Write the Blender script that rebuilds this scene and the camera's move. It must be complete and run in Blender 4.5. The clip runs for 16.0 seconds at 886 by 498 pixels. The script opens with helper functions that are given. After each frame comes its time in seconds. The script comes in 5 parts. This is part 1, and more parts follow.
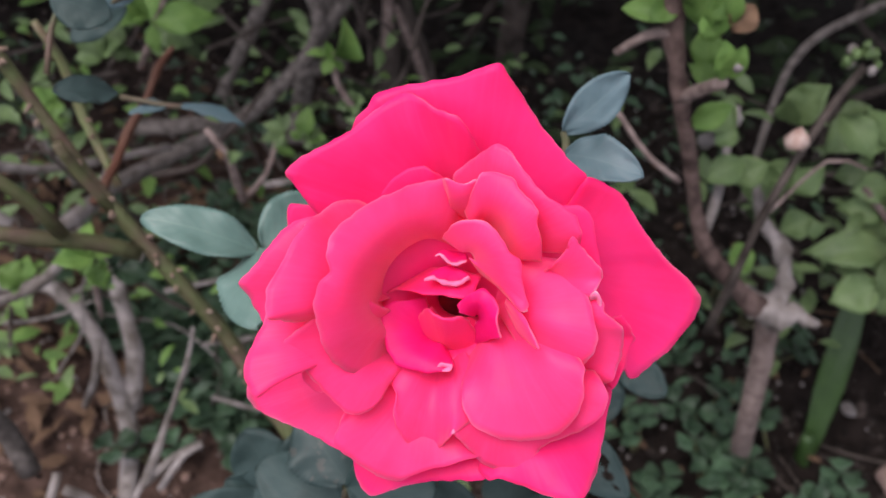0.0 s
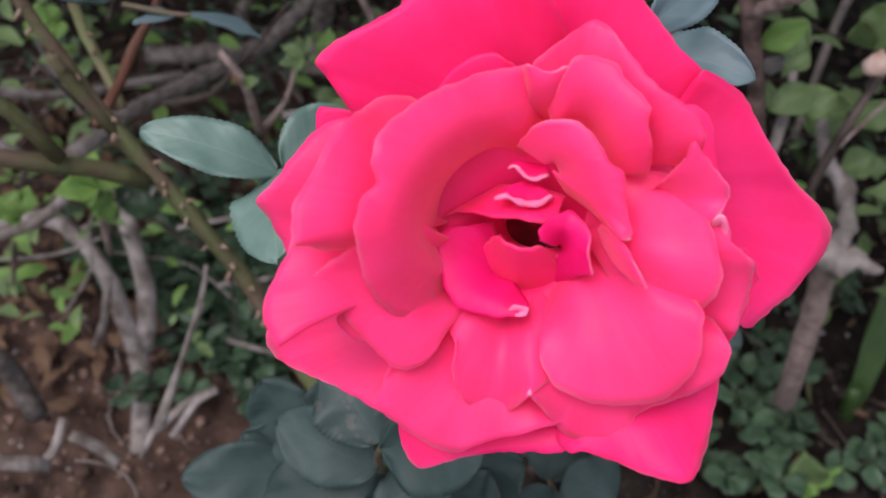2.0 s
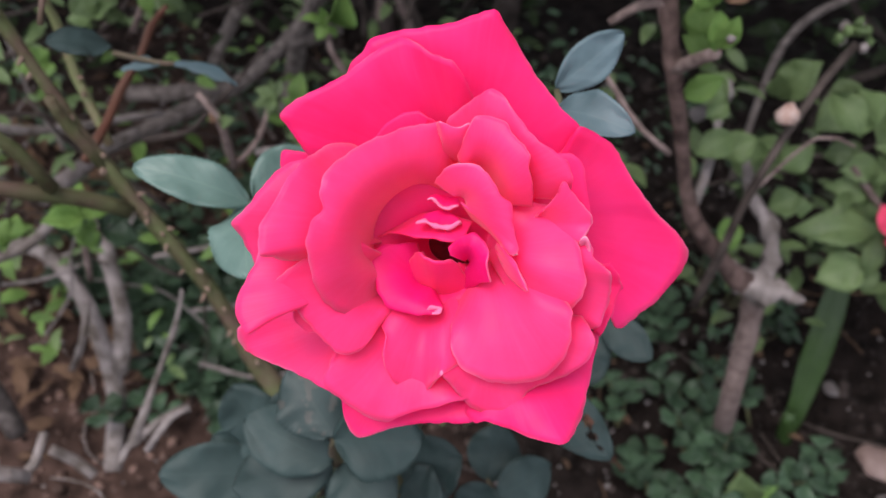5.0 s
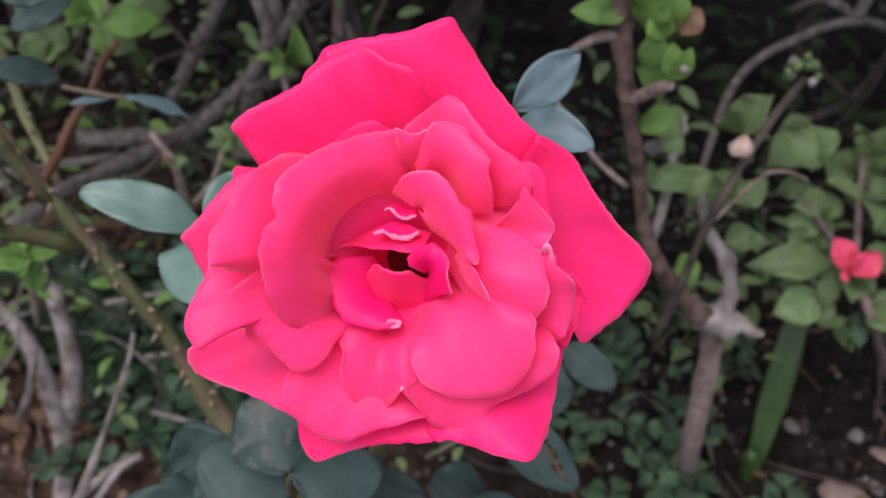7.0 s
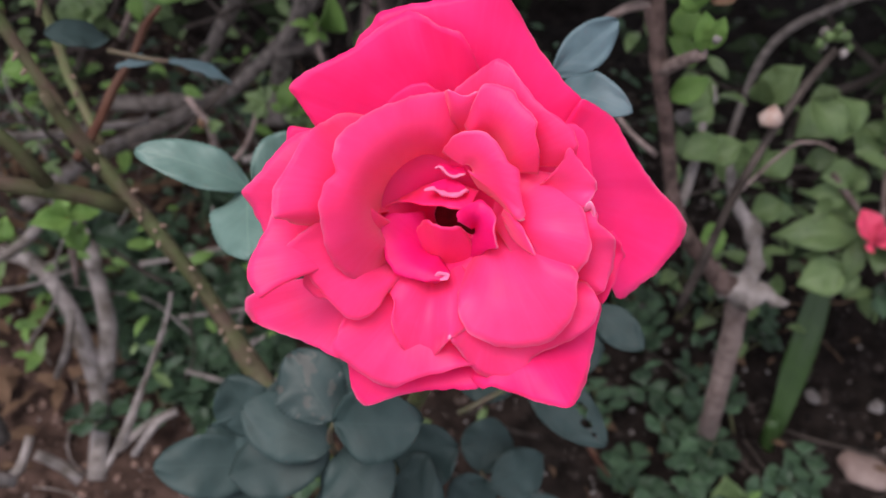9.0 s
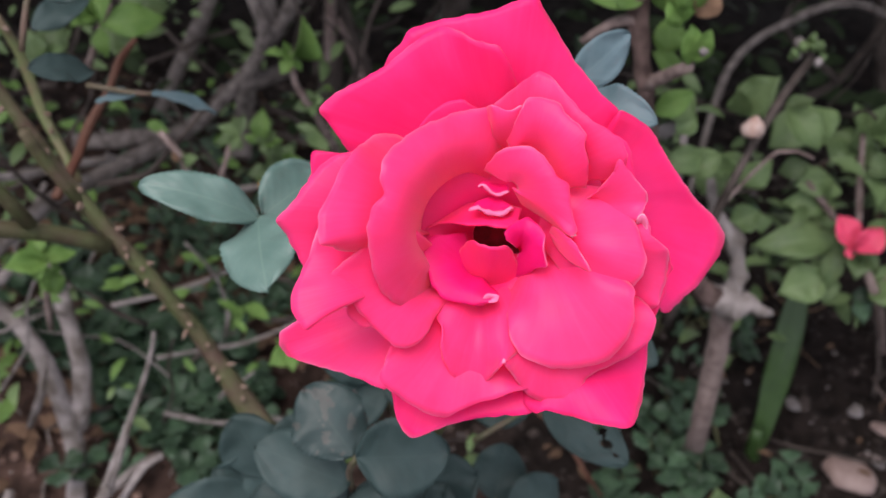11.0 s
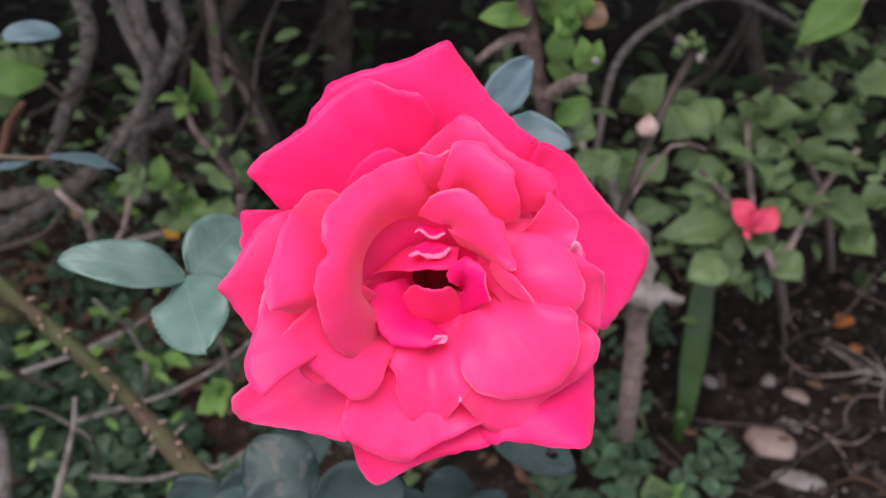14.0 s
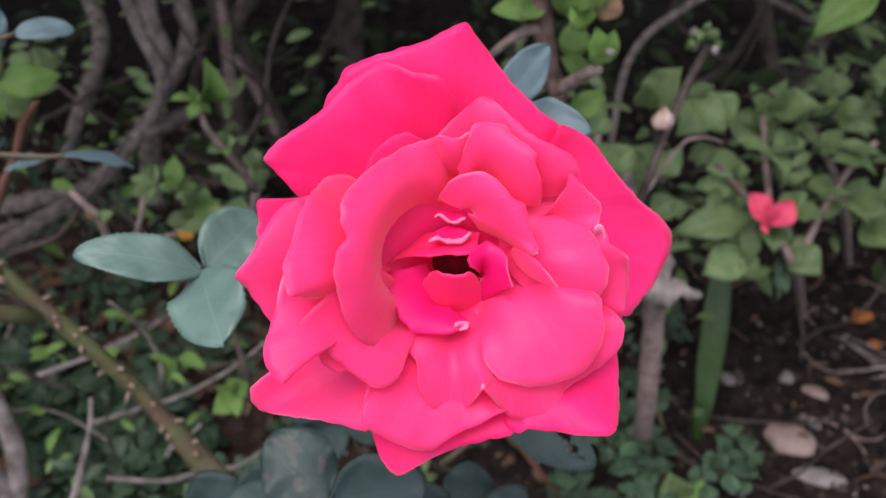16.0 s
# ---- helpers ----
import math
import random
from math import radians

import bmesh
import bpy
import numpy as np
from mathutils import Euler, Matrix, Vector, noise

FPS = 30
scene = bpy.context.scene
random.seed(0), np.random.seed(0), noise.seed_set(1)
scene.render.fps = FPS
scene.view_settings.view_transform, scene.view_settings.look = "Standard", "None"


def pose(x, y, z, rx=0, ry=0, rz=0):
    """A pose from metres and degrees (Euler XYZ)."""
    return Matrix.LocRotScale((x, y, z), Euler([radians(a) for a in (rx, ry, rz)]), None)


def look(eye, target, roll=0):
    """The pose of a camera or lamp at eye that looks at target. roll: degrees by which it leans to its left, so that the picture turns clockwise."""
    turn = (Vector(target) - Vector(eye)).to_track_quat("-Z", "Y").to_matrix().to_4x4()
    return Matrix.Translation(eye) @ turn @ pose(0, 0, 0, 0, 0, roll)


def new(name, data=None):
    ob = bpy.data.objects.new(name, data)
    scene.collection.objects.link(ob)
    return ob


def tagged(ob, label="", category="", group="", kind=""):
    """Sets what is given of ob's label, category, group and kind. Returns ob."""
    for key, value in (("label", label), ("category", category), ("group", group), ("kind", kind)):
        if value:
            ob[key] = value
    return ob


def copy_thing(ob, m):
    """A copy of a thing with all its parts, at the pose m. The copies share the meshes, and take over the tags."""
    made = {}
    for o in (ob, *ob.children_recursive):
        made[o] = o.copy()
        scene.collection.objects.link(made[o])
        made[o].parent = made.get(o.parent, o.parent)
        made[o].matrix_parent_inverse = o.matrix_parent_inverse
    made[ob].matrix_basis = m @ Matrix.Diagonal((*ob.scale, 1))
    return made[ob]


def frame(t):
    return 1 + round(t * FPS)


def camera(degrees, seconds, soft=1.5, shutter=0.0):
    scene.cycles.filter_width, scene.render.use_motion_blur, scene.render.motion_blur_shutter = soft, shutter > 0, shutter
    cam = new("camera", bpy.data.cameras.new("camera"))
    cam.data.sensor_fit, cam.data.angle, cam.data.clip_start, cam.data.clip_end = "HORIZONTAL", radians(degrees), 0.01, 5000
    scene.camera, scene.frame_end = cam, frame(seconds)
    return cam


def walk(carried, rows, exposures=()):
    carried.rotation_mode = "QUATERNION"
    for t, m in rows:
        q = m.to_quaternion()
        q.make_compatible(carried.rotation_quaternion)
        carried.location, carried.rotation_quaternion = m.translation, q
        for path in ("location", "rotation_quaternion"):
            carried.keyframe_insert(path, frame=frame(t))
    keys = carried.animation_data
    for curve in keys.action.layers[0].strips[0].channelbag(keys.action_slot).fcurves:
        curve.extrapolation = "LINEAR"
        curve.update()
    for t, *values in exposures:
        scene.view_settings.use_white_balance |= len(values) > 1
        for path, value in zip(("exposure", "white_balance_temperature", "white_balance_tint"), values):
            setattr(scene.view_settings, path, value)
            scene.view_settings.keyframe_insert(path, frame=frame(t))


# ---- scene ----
cam = camera(51.58, 16.0, soft=1.5)
PATH = [
    (0, (0.07745, 0.07841, 0.62987), (0.048, 1.4613, -0.8147), 6.96),
    (0.5, (0.07416, 0.08362, 0.61854), (0.0468, 1.4546, -0.8374), 7.06),
    (1, (0.07427, 0.08974, 0.60769), (0.0477, 1.435, -0.872), 7.17),
    (1.5, (0.07165, 0.09725, 0.59998), (0.0384, 1.4133, -0.9057), 7.15),
    (2, (0.06851, 0.1015, 0.59596), (0.0218, 1.3928, -0.9306), 6.99),
    (2.5, (0.07023, 0.10925, 0.59827), (0.0209, 1.3856, -0.9407), 7.07),
    (3, (0.06724, 0.11232, 0.60083), (0.02, 1.3892, -0.9378), 7.19),
    (5.5, (0.08238, 0.06686, 0.6298), (0.1066, 1.478, -0.7873), 9.77),
    (6, (0.08516, 0.06863, 0.63056), (0.1465, 1.5285, -0.7351), 9.89),
    (6.5, (0.08357, 0.06911, 0.6185), (0.151, 1.5335, -0.742), 9.99),
    (7, (0.07933, 0.06975, 0.61623), (0.1514, 1.5155, -0.7638), 10.26),
    (7.5, (0.07635, 0.07119, 0.61474), (0.139, 1.4971, -0.7863), 10.08),
    (8, (0.07641, 0.06824, 0.61037), (0.1293, 1.4672, -0.818), 10.14),
    (8.5, (0.07468, 0.06264, 0.61531), (0.1222, 1.4552, -0.8194), 10.16),
    (9, (0.07397, 0.0602, 0.62027), (0.1126, 1.4575, -0.8101), 10.15),
    (9.5, (0.07431, 0.05805, 0.62831), (0.0936, 1.49, -0.7678), 9.84),
    (12, (0.0459, 0.06622, 0.60352), (0.3259, 1.5005, -0.7619), 10.78),
    (12.5, (0.05466, 0.05409, 0.60514), (0.396, 1.4714, -0.7641), 11.04),
    (13, (0.05344, 0.05945, 0.61145), (0.4001, 1.4774, -0.7558), 10.07),
    (13.5, (0.05149, 0.06484, 0.61449), (0.3924, 1.4994, -0.7368), 9.55),
    (14, (0.0476, 0.06596, 0.61864), (0.3841, 1.5167, -0.7163), 8.75),
    (14.5, (0.0444, 0.06296, 0.61432), (0.3778, 1.5182, -0.7165), 8.25),
    (15, (0.04564, 0.06202, 0.61428), (0.3694, 1.5188, -0.7172), 7.76),
    (15.5, (0.04658, 0.06308, 0.6139), (0.3625, 1.5223, -0.7168), 7.53),
    (16, (0.04646, 0.06602, 0.61364), (0.3571, 1.5247, -0.719), 7.42),
]
walk(cam, [(t, look(eye, target, roll)) for t, eye, target, roll in PATH], exposures=((0.0, 1.32, 6500, 15), (1.0, 1.28, 6500, 15), (2.0, 1.17, 6500, 15), (3.0, 1.1, 6500, 15), (5.5, 1.3, 6500, 15), (8.0, 1.22, 6500, 15), (9.5, 1.22, 6500, 15), (12.0, 1.3, 6500, 15), (16.0, 1.32, 6500, 15)))
cam.data.dof.use_dof = True
cam.data.dof.focus_distance = 0.175
cam.data.dof.aperture_fstop = 23.0

# ---- light: a bright overcast sky, soft sun high behind the camera ----
world = bpy.data.worlds.new("sky")
scene.world = world
world.use_nodes = True
wn = world.node_tree
sky = wn.nodes.new("ShaderNodeTexSky")
sky.sky_type = "NISHITA"
sky.sun_disc = False
sky.sun_elevation, sky.sun_rotation = radians(67), radians(231)
wn.nodes["Background"].inputs["Strength"].default_value = 0.12
cloud = wn.nodes.new("ShaderNodeHueSaturation")
cloud.inputs["Saturation"].default_value = 0.3
wn.links.new(sky.outputs[0], cloud.inputs["Color"])
wn.links.new(cloud.outputs[0], wn.nodes["Background"].inputs["Color"])
sun = new("sun", bpy.data.lights.new("sun", "SUN"))
sun.data.energy, sun.data.angle, sun.data.color = 1.5, radians(40), (1.0, 0.96, 0.9)
sun.matrix_world = look((0, 0, 0), (0.30, 0.24, -0.9))


# ---- materials ----
def material(name, colour, rough=0.6, second=None, scale=40.0, bump=0.2, bump_scale=300.0, sheen=0.0, translucent=0.0, spec=0.5, vary=0.0, metal=0.0, island=0.0, west=None):
    m = bpy.data.materials.new(name)
    m.use_nodes = True
    n, l = m.node_tree.nodes, m.node_tree.links
    b = n["Principled BSDF"]
    b.inputs["Roughness"].default_value = rough
    b.inputs["Metallic"].default_value = metal
    b.inputs["Specular IOR Level"].default_value = spec
    b.inputs["Sheen Weight"].default_value = sheen
    co = n.new("ShaderNodeTexCoord")
    big = n.new("ShaderNodeTexNoise")
    big.inputs["Scale"].default_value, big.inputs["Detail"].default_value = scale, 5
    l.new(co.outputs["Object"], big.inputs["Vector"])
    ramp = n.new("ShaderNodeValToRGB")
    ramp.color_ramp.elements[0].position, ramp.color_ramp.elements[1].position = 0.32, 0.7
    ramp.color_ramp.elements[0].color = (*(second or colour), 1)
    ramp.color_ramp.elements[1].color = (*colour, 1)
    l.new(big.outputs["Fac"], ramp.inputs["Fac"])
    out = ramp.outputs["Color"]
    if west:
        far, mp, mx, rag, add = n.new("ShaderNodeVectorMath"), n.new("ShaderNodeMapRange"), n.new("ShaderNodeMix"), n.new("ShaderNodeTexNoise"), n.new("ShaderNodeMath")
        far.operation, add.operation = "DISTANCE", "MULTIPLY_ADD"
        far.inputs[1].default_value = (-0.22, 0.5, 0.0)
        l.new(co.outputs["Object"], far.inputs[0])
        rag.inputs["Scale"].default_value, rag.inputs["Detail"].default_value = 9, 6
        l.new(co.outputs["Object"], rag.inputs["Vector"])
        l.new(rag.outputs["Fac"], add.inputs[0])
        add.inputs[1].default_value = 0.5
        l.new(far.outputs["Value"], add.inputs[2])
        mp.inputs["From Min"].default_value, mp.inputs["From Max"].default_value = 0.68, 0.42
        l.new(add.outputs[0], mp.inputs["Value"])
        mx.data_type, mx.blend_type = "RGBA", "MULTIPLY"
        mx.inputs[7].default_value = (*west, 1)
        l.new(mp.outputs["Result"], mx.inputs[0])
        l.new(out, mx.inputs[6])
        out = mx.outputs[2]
    if island:
        geo, hsv, mp = n.new("ShaderNodeNewGeometry"), n.new("ShaderNodeHueSaturation"), n.new("ShaderNodeMapRange")
        mp.inputs["To Min"].default_value, mp.inputs["To Max"].default_value = 1 - island, 1 + island * 2.5
        l.new(geo.outputs["Random Per Island"], mp.inputs["Value"])
        l.new(mp.outputs["Result"], hsv.inputs["Value"])
        l.new(out, hsv.inputs["Color"])
        out = hsv.outputs["Color"]
    if vary:
        info, hsv = n.new("ShaderNodeObjectInfo"), n.new("ShaderNodeHueSaturation")
        mp = n.new("ShaderNodeMapRange")
        mp.inputs["To Min"].default_value, mp.inputs["To Max"].default_value = 1 - vary, 1 + vary
        l.new(info.outputs["Random"], mp.inputs["Value"])
        l.new(mp.outputs["Result"], hsv.inputs["Value"])
        l.new(out, hsv.inputs["Color"])
        out = hsv.outputs["Color"]
    l.new(out, b.inputs["Base Color"])
    fine = n.new("ShaderNodeTexNoise")
    fine.inputs["Scale"].default_value, fine.inputs["Detail"].default_value = bump_scale, 4
    l.new(co.outputs["Object"], fine.inputs["Vector"])
    bm_ = n.new("ShaderNodeBump")
    bm_.inputs["Strength"].default_value, bm_.inputs["Distance"].default_value = bump, 0.002
    l.new(fine.outputs["Fac"], bm_.inputs["Height"])
    l.new(bm_.outputs["Normal"], b.inputs["Normal"])
    if translucent:
        tr, mix = n.new("ShaderNodeBsdfTranslucent"), n.new("ShaderNodeMixShader")
        l.new(out, tr.inputs["Color"])
        mix.inputs["Fac"].default_value = translucent
        l.new(b.outputs[0], mix.inputs[1])
        l.new(tr.outputs[0], mix.inputs[2])
        l.new(mix.outputs[0], n["Material Output"].inputs["Surface"])
    return m


def blade_material(name, colour, second, vein, rough=0.45, ribs=9.0, translucent=0.2, spec=0.4, vary=0.12, margin=None, sheen=0.0, spots=0.0, rib_depth=0.07):
    """A leaf or petal: mottled pigment, veins that fan along the blade, an optional paler margin."""
    m = bpy.data.materials.new(name)
    m.use_nodes = True
    n, l = m.node_tree.nodes, m.node_tree.links
    b = n["Principled BSDF"]
    b.inputs["Roughness"].default_value, b.inputs["Specular IOR Level"].default_value, b.inputs["Sheen Weight"].default_value = rough, spec, sheen

    def maths(op, *vals):
        k = n.new("ShaderNodeMath")
        k.operation = op
        for i, v in enumerate(vals):
            if isinstance(v, (int, float)):
                k.inputs[i].default_value = v
            else:
                l.new(v, k.inputs[i])
        return k.outputs[0]

    def mixed(fac, a, c):
        k = n.new("ShaderNodeMix")
        k.data_type = "RGBA"
        l.new(fac, k.inputs["Factor"])
        for sock, v in (("A", a), ("B", c)):
            inp = [i for i in k.inputs if i.name == sock and i.type == "RGBA"][0]
            if isinstance(v, tuple):
                inp.default_value = (*v, 1)
            else:
                l.new(v, inp)
        return [o for o in k.outputs if o.type == "RGBA"][0]

    uvn, sep = n.new("ShaderNodeUVMap"), n.new("ShaderNodeSeparateXYZ")
    l.new(uvn.outputs[0], sep.inputs[0])
    u, v = sep.outputs[0], sep.outputs[1]
    across = maths("ABSOLUTE", maths("SUBTRACT", u, 0.5))
    co, big = n.new("ShaderNodeTexCoord"), n.new("ShaderNodeTexNoise")
    big.inputs["Scale"].default_value, big.inputs["Detail"].default_value = 90, 6
    l.new(co.outputs["Object"], big.inputs["Vector"])
    spread = n.new("ShaderNodeMapRange")
    spread.inputs["From Min"].default_value, spread.inputs["From Max"].default_value = 0.35, 0.68
    l.new(big.outputs["Fac"], spread.inputs["Value"])
    out = mixed(spread.outputs["Result"], second, colour)
    if ribs > 0:
        mid = maths("SUBTRACT", 1.0, maths("MINIMUM", maths("MULTIPLY", across, 45.0), 1.0))
        wave = maths("SINE", maths("MULTIPLY", maths("SUBTRACT", v, maths("MULTIPLY", across, 0.55)), ribs * 6.283))
        lines = maths("POWER", maths("MAXIMUM", wave, 0.0), 14.0)
        veins = maths("MAXIMUM", mid, maths("MULTIPLY", lines, 0.28))
        out = mixed(maths("MULTIPLY", veins, 0.5), out, vein)
        height = maths("MULTIPLY", wave, 0.5)
    else:
        fan, st = n.new("ShaderNodeTexNoise"), n.new("ShaderNodeCombineXYZ")
        l.new(maths("MULTIPLY", u, 46.0), st.inputs[0])
        l.new(maths("MULTIPLY", v, 2.2), st.inputs[1])
        info = n.new("ShaderNodeObjectInfo")
        l.new(maths("MULTIPLY", info.outputs["Random"], 50.0), st.inputs[2])
        l.new(st.outputs[0], fan.inputs["Vector"])
        fan.inputs["Scale"].default_value, fan.inputs["Detail"].default_value = 1.0, 4
        height = fan.outputs["Fac"]
        out = mixed(maths("MULTIPLY", maths("POWER", height, 3.0), 0.7), out, vein)
    if margin:
        near = maths("MAXIMUM", maths("SUBTRACT", maths("MULTIPLY", across, 2.0), 0.0), v)
        edge = maths("POWER", near, 80.0)
        patch = n.new("ShaderNodeTexNoise")
        patch.inputs["Scale"].default_value = 70
        l.new(co.outputs["Object"], patch.inputs["Vector"])
        amount = n.new("ShaderNodeMapRange")
        amount.inputs["From Min"].default_value, amount.inputs["From Max"].default_value = 0.45, 0.75
        l.new(patch.outputs["Fac"], amount.inputs["Value"])
        out = mixed(maths("MULTIPLY", edge, maths("MULTIPLY", amount.outputs["Result"], 0.65)), out, margin)
    if spots > 0:
        sp = n.new("ShaderNodeTexNoise")
        sp.inputs["Scale"].default_value, sp.inputs["Detail"].default_value = 170, 3
        l.new(co.outputs["Object"], sp.inputs["Vector"])
        hit = maths("GREATER_THAN", sp.outputs["Fac"], 0.72 - spots)
        out = mixed(maths("MULTIPLY", hit, 0.3), out, (0.12, 0.09, 0.08))
    if vary:
        info2, hsv, mp = n.new("ShaderNodeObjectInfo"), n.new("ShaderNodeHueSaturation"), n.new("ShaderNodeMapRange")
        mp.inputs["To Min"].default_value, mp.inputs["To Max"].default_value = 1 - vary, 1 + vary
        l.new(info2.outputs["Random"], mp.inputs["Value"])
        l.new(mp.outputs["Result"], hsv.inputs["Value"])
        l.new(out, hsv.inputs["Color"])
        out = hsv.outputs["Color"]
    l.new(out, b.inputs["Base Color"])
    fine, add = n.new("ShaderNodeTexNoise"), n.new("ShaderNodeMath")
    fine.inputs["Scale"].default_value, fine.inputs["Detail"].default_value = 500, 4
    l.new(co.outputs["Object"], fine.inputs["Vector"])
    l.new(fine.outputs["Fac"], add.inputs[0])
    l.new(height, add.inputs[1])
    bp = n.new("ShaderNodeBump")
    bp.inputs["Strength"].default_value, bp.inputs["Distance"].default_value = rib_depth, 0.0006
    l.new(add.outputs[0], bp.inputs["Height"])
    l.new(bp.outputs["Normal"], b.inputs["Normal"])
    tr, mix = n.new("ShaderNodeBsdfTranslucent"), n.new("ShaderNodeMixShader")
    l.new(out, tr.inputs["Color"])
    mix.inputs["Fac"].default_value = translucent
    l.new(b.outputs[0], mix.inputs[1])
    l.new(tr.outputs[0], mix.inputs[2])
    l.new(mix.outputs[0], n["Material Output"].inputs["Surface"])
    return m


PETAL = blade_material("petal", (0.96, 0.028, 0.235), (0.95, 0.018, 0.19), (0.96, 0.055, 0.28), 0.45, 0, 0.44, 0.2, 0.02, margin=(0.95, 0.34, 0.55), sheen=0.1)
PALE_PETAL = blade_material("pale_petal", (0.97, 0.054, 0.285), (0.96, 0.034, 0.225), (0.97, 0.095, 0.34), 0.45, 0, 0.5, 0.3, 0.02, margin=(0.96, 0.45, 0.75), sheen=0.27)
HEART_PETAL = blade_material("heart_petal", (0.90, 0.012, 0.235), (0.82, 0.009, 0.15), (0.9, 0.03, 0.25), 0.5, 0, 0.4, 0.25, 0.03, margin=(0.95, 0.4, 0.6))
FADED = blade_material("faded_petal", (0.88, 0.24, 0.46), (0.86, 0.14, 0.34), (0.88, 0.4, 0.55), 0.6, 0, 0.25, 0.3, 0.0, margin=(0.92, 0.8, 0.85))
BUD_RED = blade_material("bud_red", (0.78, 0.06, 0.17), (0.66, 0.045, 0.12), (0.7, 0.2, 0.2), 0.5, 0, 0.3)
ROSE_LEAF = blade_material("rose_leaf", (0.031, 0.053, 0.053), (0.022, 0.04, 0.039), (0.038, 0.06, 0.056), 0.6, 8, 0.1, 0.3, 0.2)
ROSE_LEAF_PALE = blade_material("pale_rose_leaf", (0.11, 0.18, 0.16), (0.08, 0.14, 0.125), (0.15, 0.23, 0.19), 0.45, 8, 0.15, 0.4, 0.1)
ROSE_LEAF_BLUE = blade_material("blue_rose_leaf", (0.09, 0.14, 0.165), (0.066, 0.112, 0.13), (0.12, 0.17, 0.18), 0.6, 7, 0.12, 0.5, 0.1)
ROSE_LEAF_SPOT = blade_material("spotted_rose_leaf", (0.03, 0.05, 0.05), (0.022, 0.038, 0.038), (0.045, 0.065, 0.06), 0.5, 8, 0.1, 0.3, 0.1, spots=0.12)
SHRUB_LEAF = blade_material("shrub_leaf", (0.138, 0.2, 0.083), (0.09, 0.14, 0.056), (0.18, 0.24, 0.125), 0.45, 7, 0.3, 0.3, 0.3)
FRESH_LEAF = blade_material("fresh_leaf", (0.155, 0.26, 0.07), (0.105, 0.195, 0.05), (0.21, 0.29, 0.12), 0.45, 7, 0.35, 0.2, 0.2)
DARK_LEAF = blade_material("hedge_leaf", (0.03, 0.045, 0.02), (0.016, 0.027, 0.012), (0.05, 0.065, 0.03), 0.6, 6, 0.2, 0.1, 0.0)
CLOVER = blade_material("clover_leaf", (0.05, 0.09, 0.05), (0.026, 0.052, 0.03), (0.085, 0.138, 0.08), 0.45, 5, 0.25, 0.3, 0.35)
STRAP = blade_material("strap_leaf", (0.038, 0.075, 0.022), (0.026, 0.056, 0.016), (0.055, 0.095, 0.03), 0.4, 0, 0.2, 0.4, 0.05)
DRY_LEAF = blade_material("dry_leaf", (0.17, 0.105, 0.07), (0.10, 0.06, 0.04), (0.2, 0.14, 0.10), 0.8, 5, 0.2, 0.1, 0.3)
YELLOW_LEAF = blade_material("yellow_leaf", (0.5, 0.26, 0.03), (0.4, 0.18, 0.02), (0.5, 0.35, 0.1), 0.5, 5, 0.3, 0.3, 0.1)
# brown-red heart with the deep shade of the pit put into its colour
HEART = material("shaded_heart", (0.22, 0.008, 0.02), 0.8, (0.08, 0.006, 0.008), 300, spec=0.08)
STAMEN = material("stamen", (0.4, 0.07, 0.03), 0.7, (0.35, 0.06, 0.03), 400)
BARK = material("bark", (0.25, 0.19, 0.18), 0.85, (0.12, 0.086, 0.08), 150, 1.0, 220, vary=0.15, spec=0.08)
GREY_BARK = material("grey_bark", (0.17, 0.145, 0.138), 0.9, (0.062, 0.052, 0.049), 130, 1.0, 200, vary=0.2, spec=0.08)
DARK_BARK = material("dark_bark", (0.085, 0.068, 0.062), 0.9, (0.028, 0.022, 0.02), 60, 1.0, 160, vary=0.2, spec=0.08)
PALE_WOOD = material("dead_wood", (0.265, 0.232, 0.232), 0.9, (0.09, 0.075, 0.066), 80, 0.8, 260, vary=0.2, spec=0.08)
SHOOT_BARK = material("shoot_bark", (0.17, 0.115, 0.105), 0.85, (0.055, 0.036, 0.033), 110, 0.8, 260, vary=0.1, spec=0.08)
RED_STALK = material("red_stalk", (0.1, 0.062, 0.05), 0.55, (0.07, 0.075, 0.04), 90, 0.3, 300, spec=0.25)
RED_SHOOT = material("red_shoot", (0.1, 0.05, 0.035), 0.6, (0.08, 0.03, 0.02), 90, 0.3, 300, spec=0.2)
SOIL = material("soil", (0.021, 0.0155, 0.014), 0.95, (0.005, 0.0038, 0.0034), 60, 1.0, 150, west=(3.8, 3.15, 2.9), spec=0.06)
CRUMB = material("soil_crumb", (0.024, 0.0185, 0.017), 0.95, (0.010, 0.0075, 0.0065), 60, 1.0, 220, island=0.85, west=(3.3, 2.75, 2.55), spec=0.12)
PEBBLE = material("pebble", (0.21, 0.19, 0.195), 0.8, (0.13, 0.11, 0.105), 60, 0.4, 300, vary=0.3, spec=0.1)
STONE = material("stone", (0.24, 0.18, 0.17), 0.75, (0.14, 0.095, 0.085), 45, 0.5, 200, spec=0.15)
CANE = material("cane", (0.072, 0.088, 0.035), 0.6, (0.08, 0.052, 0.04), 70, 0.5, 300, spec=0.2)
THORN = material("thorn", (0.2, 0.145, 0.12), 0.6, (0.13, 0.085, 0.065), 100, 0.2, spec=0.2)
FRUIT = material("fallen_fruit", (0.30, 0.10, 0.02), 0.6, (0.18, 0.05, 0.015), 90, 0.3, 200, spec=0.2)
STALK = material("green_stalk", (0.12, 0.17, 0.06), 0.55, (0.14, 0.10, 0.06), 80, 0.2)


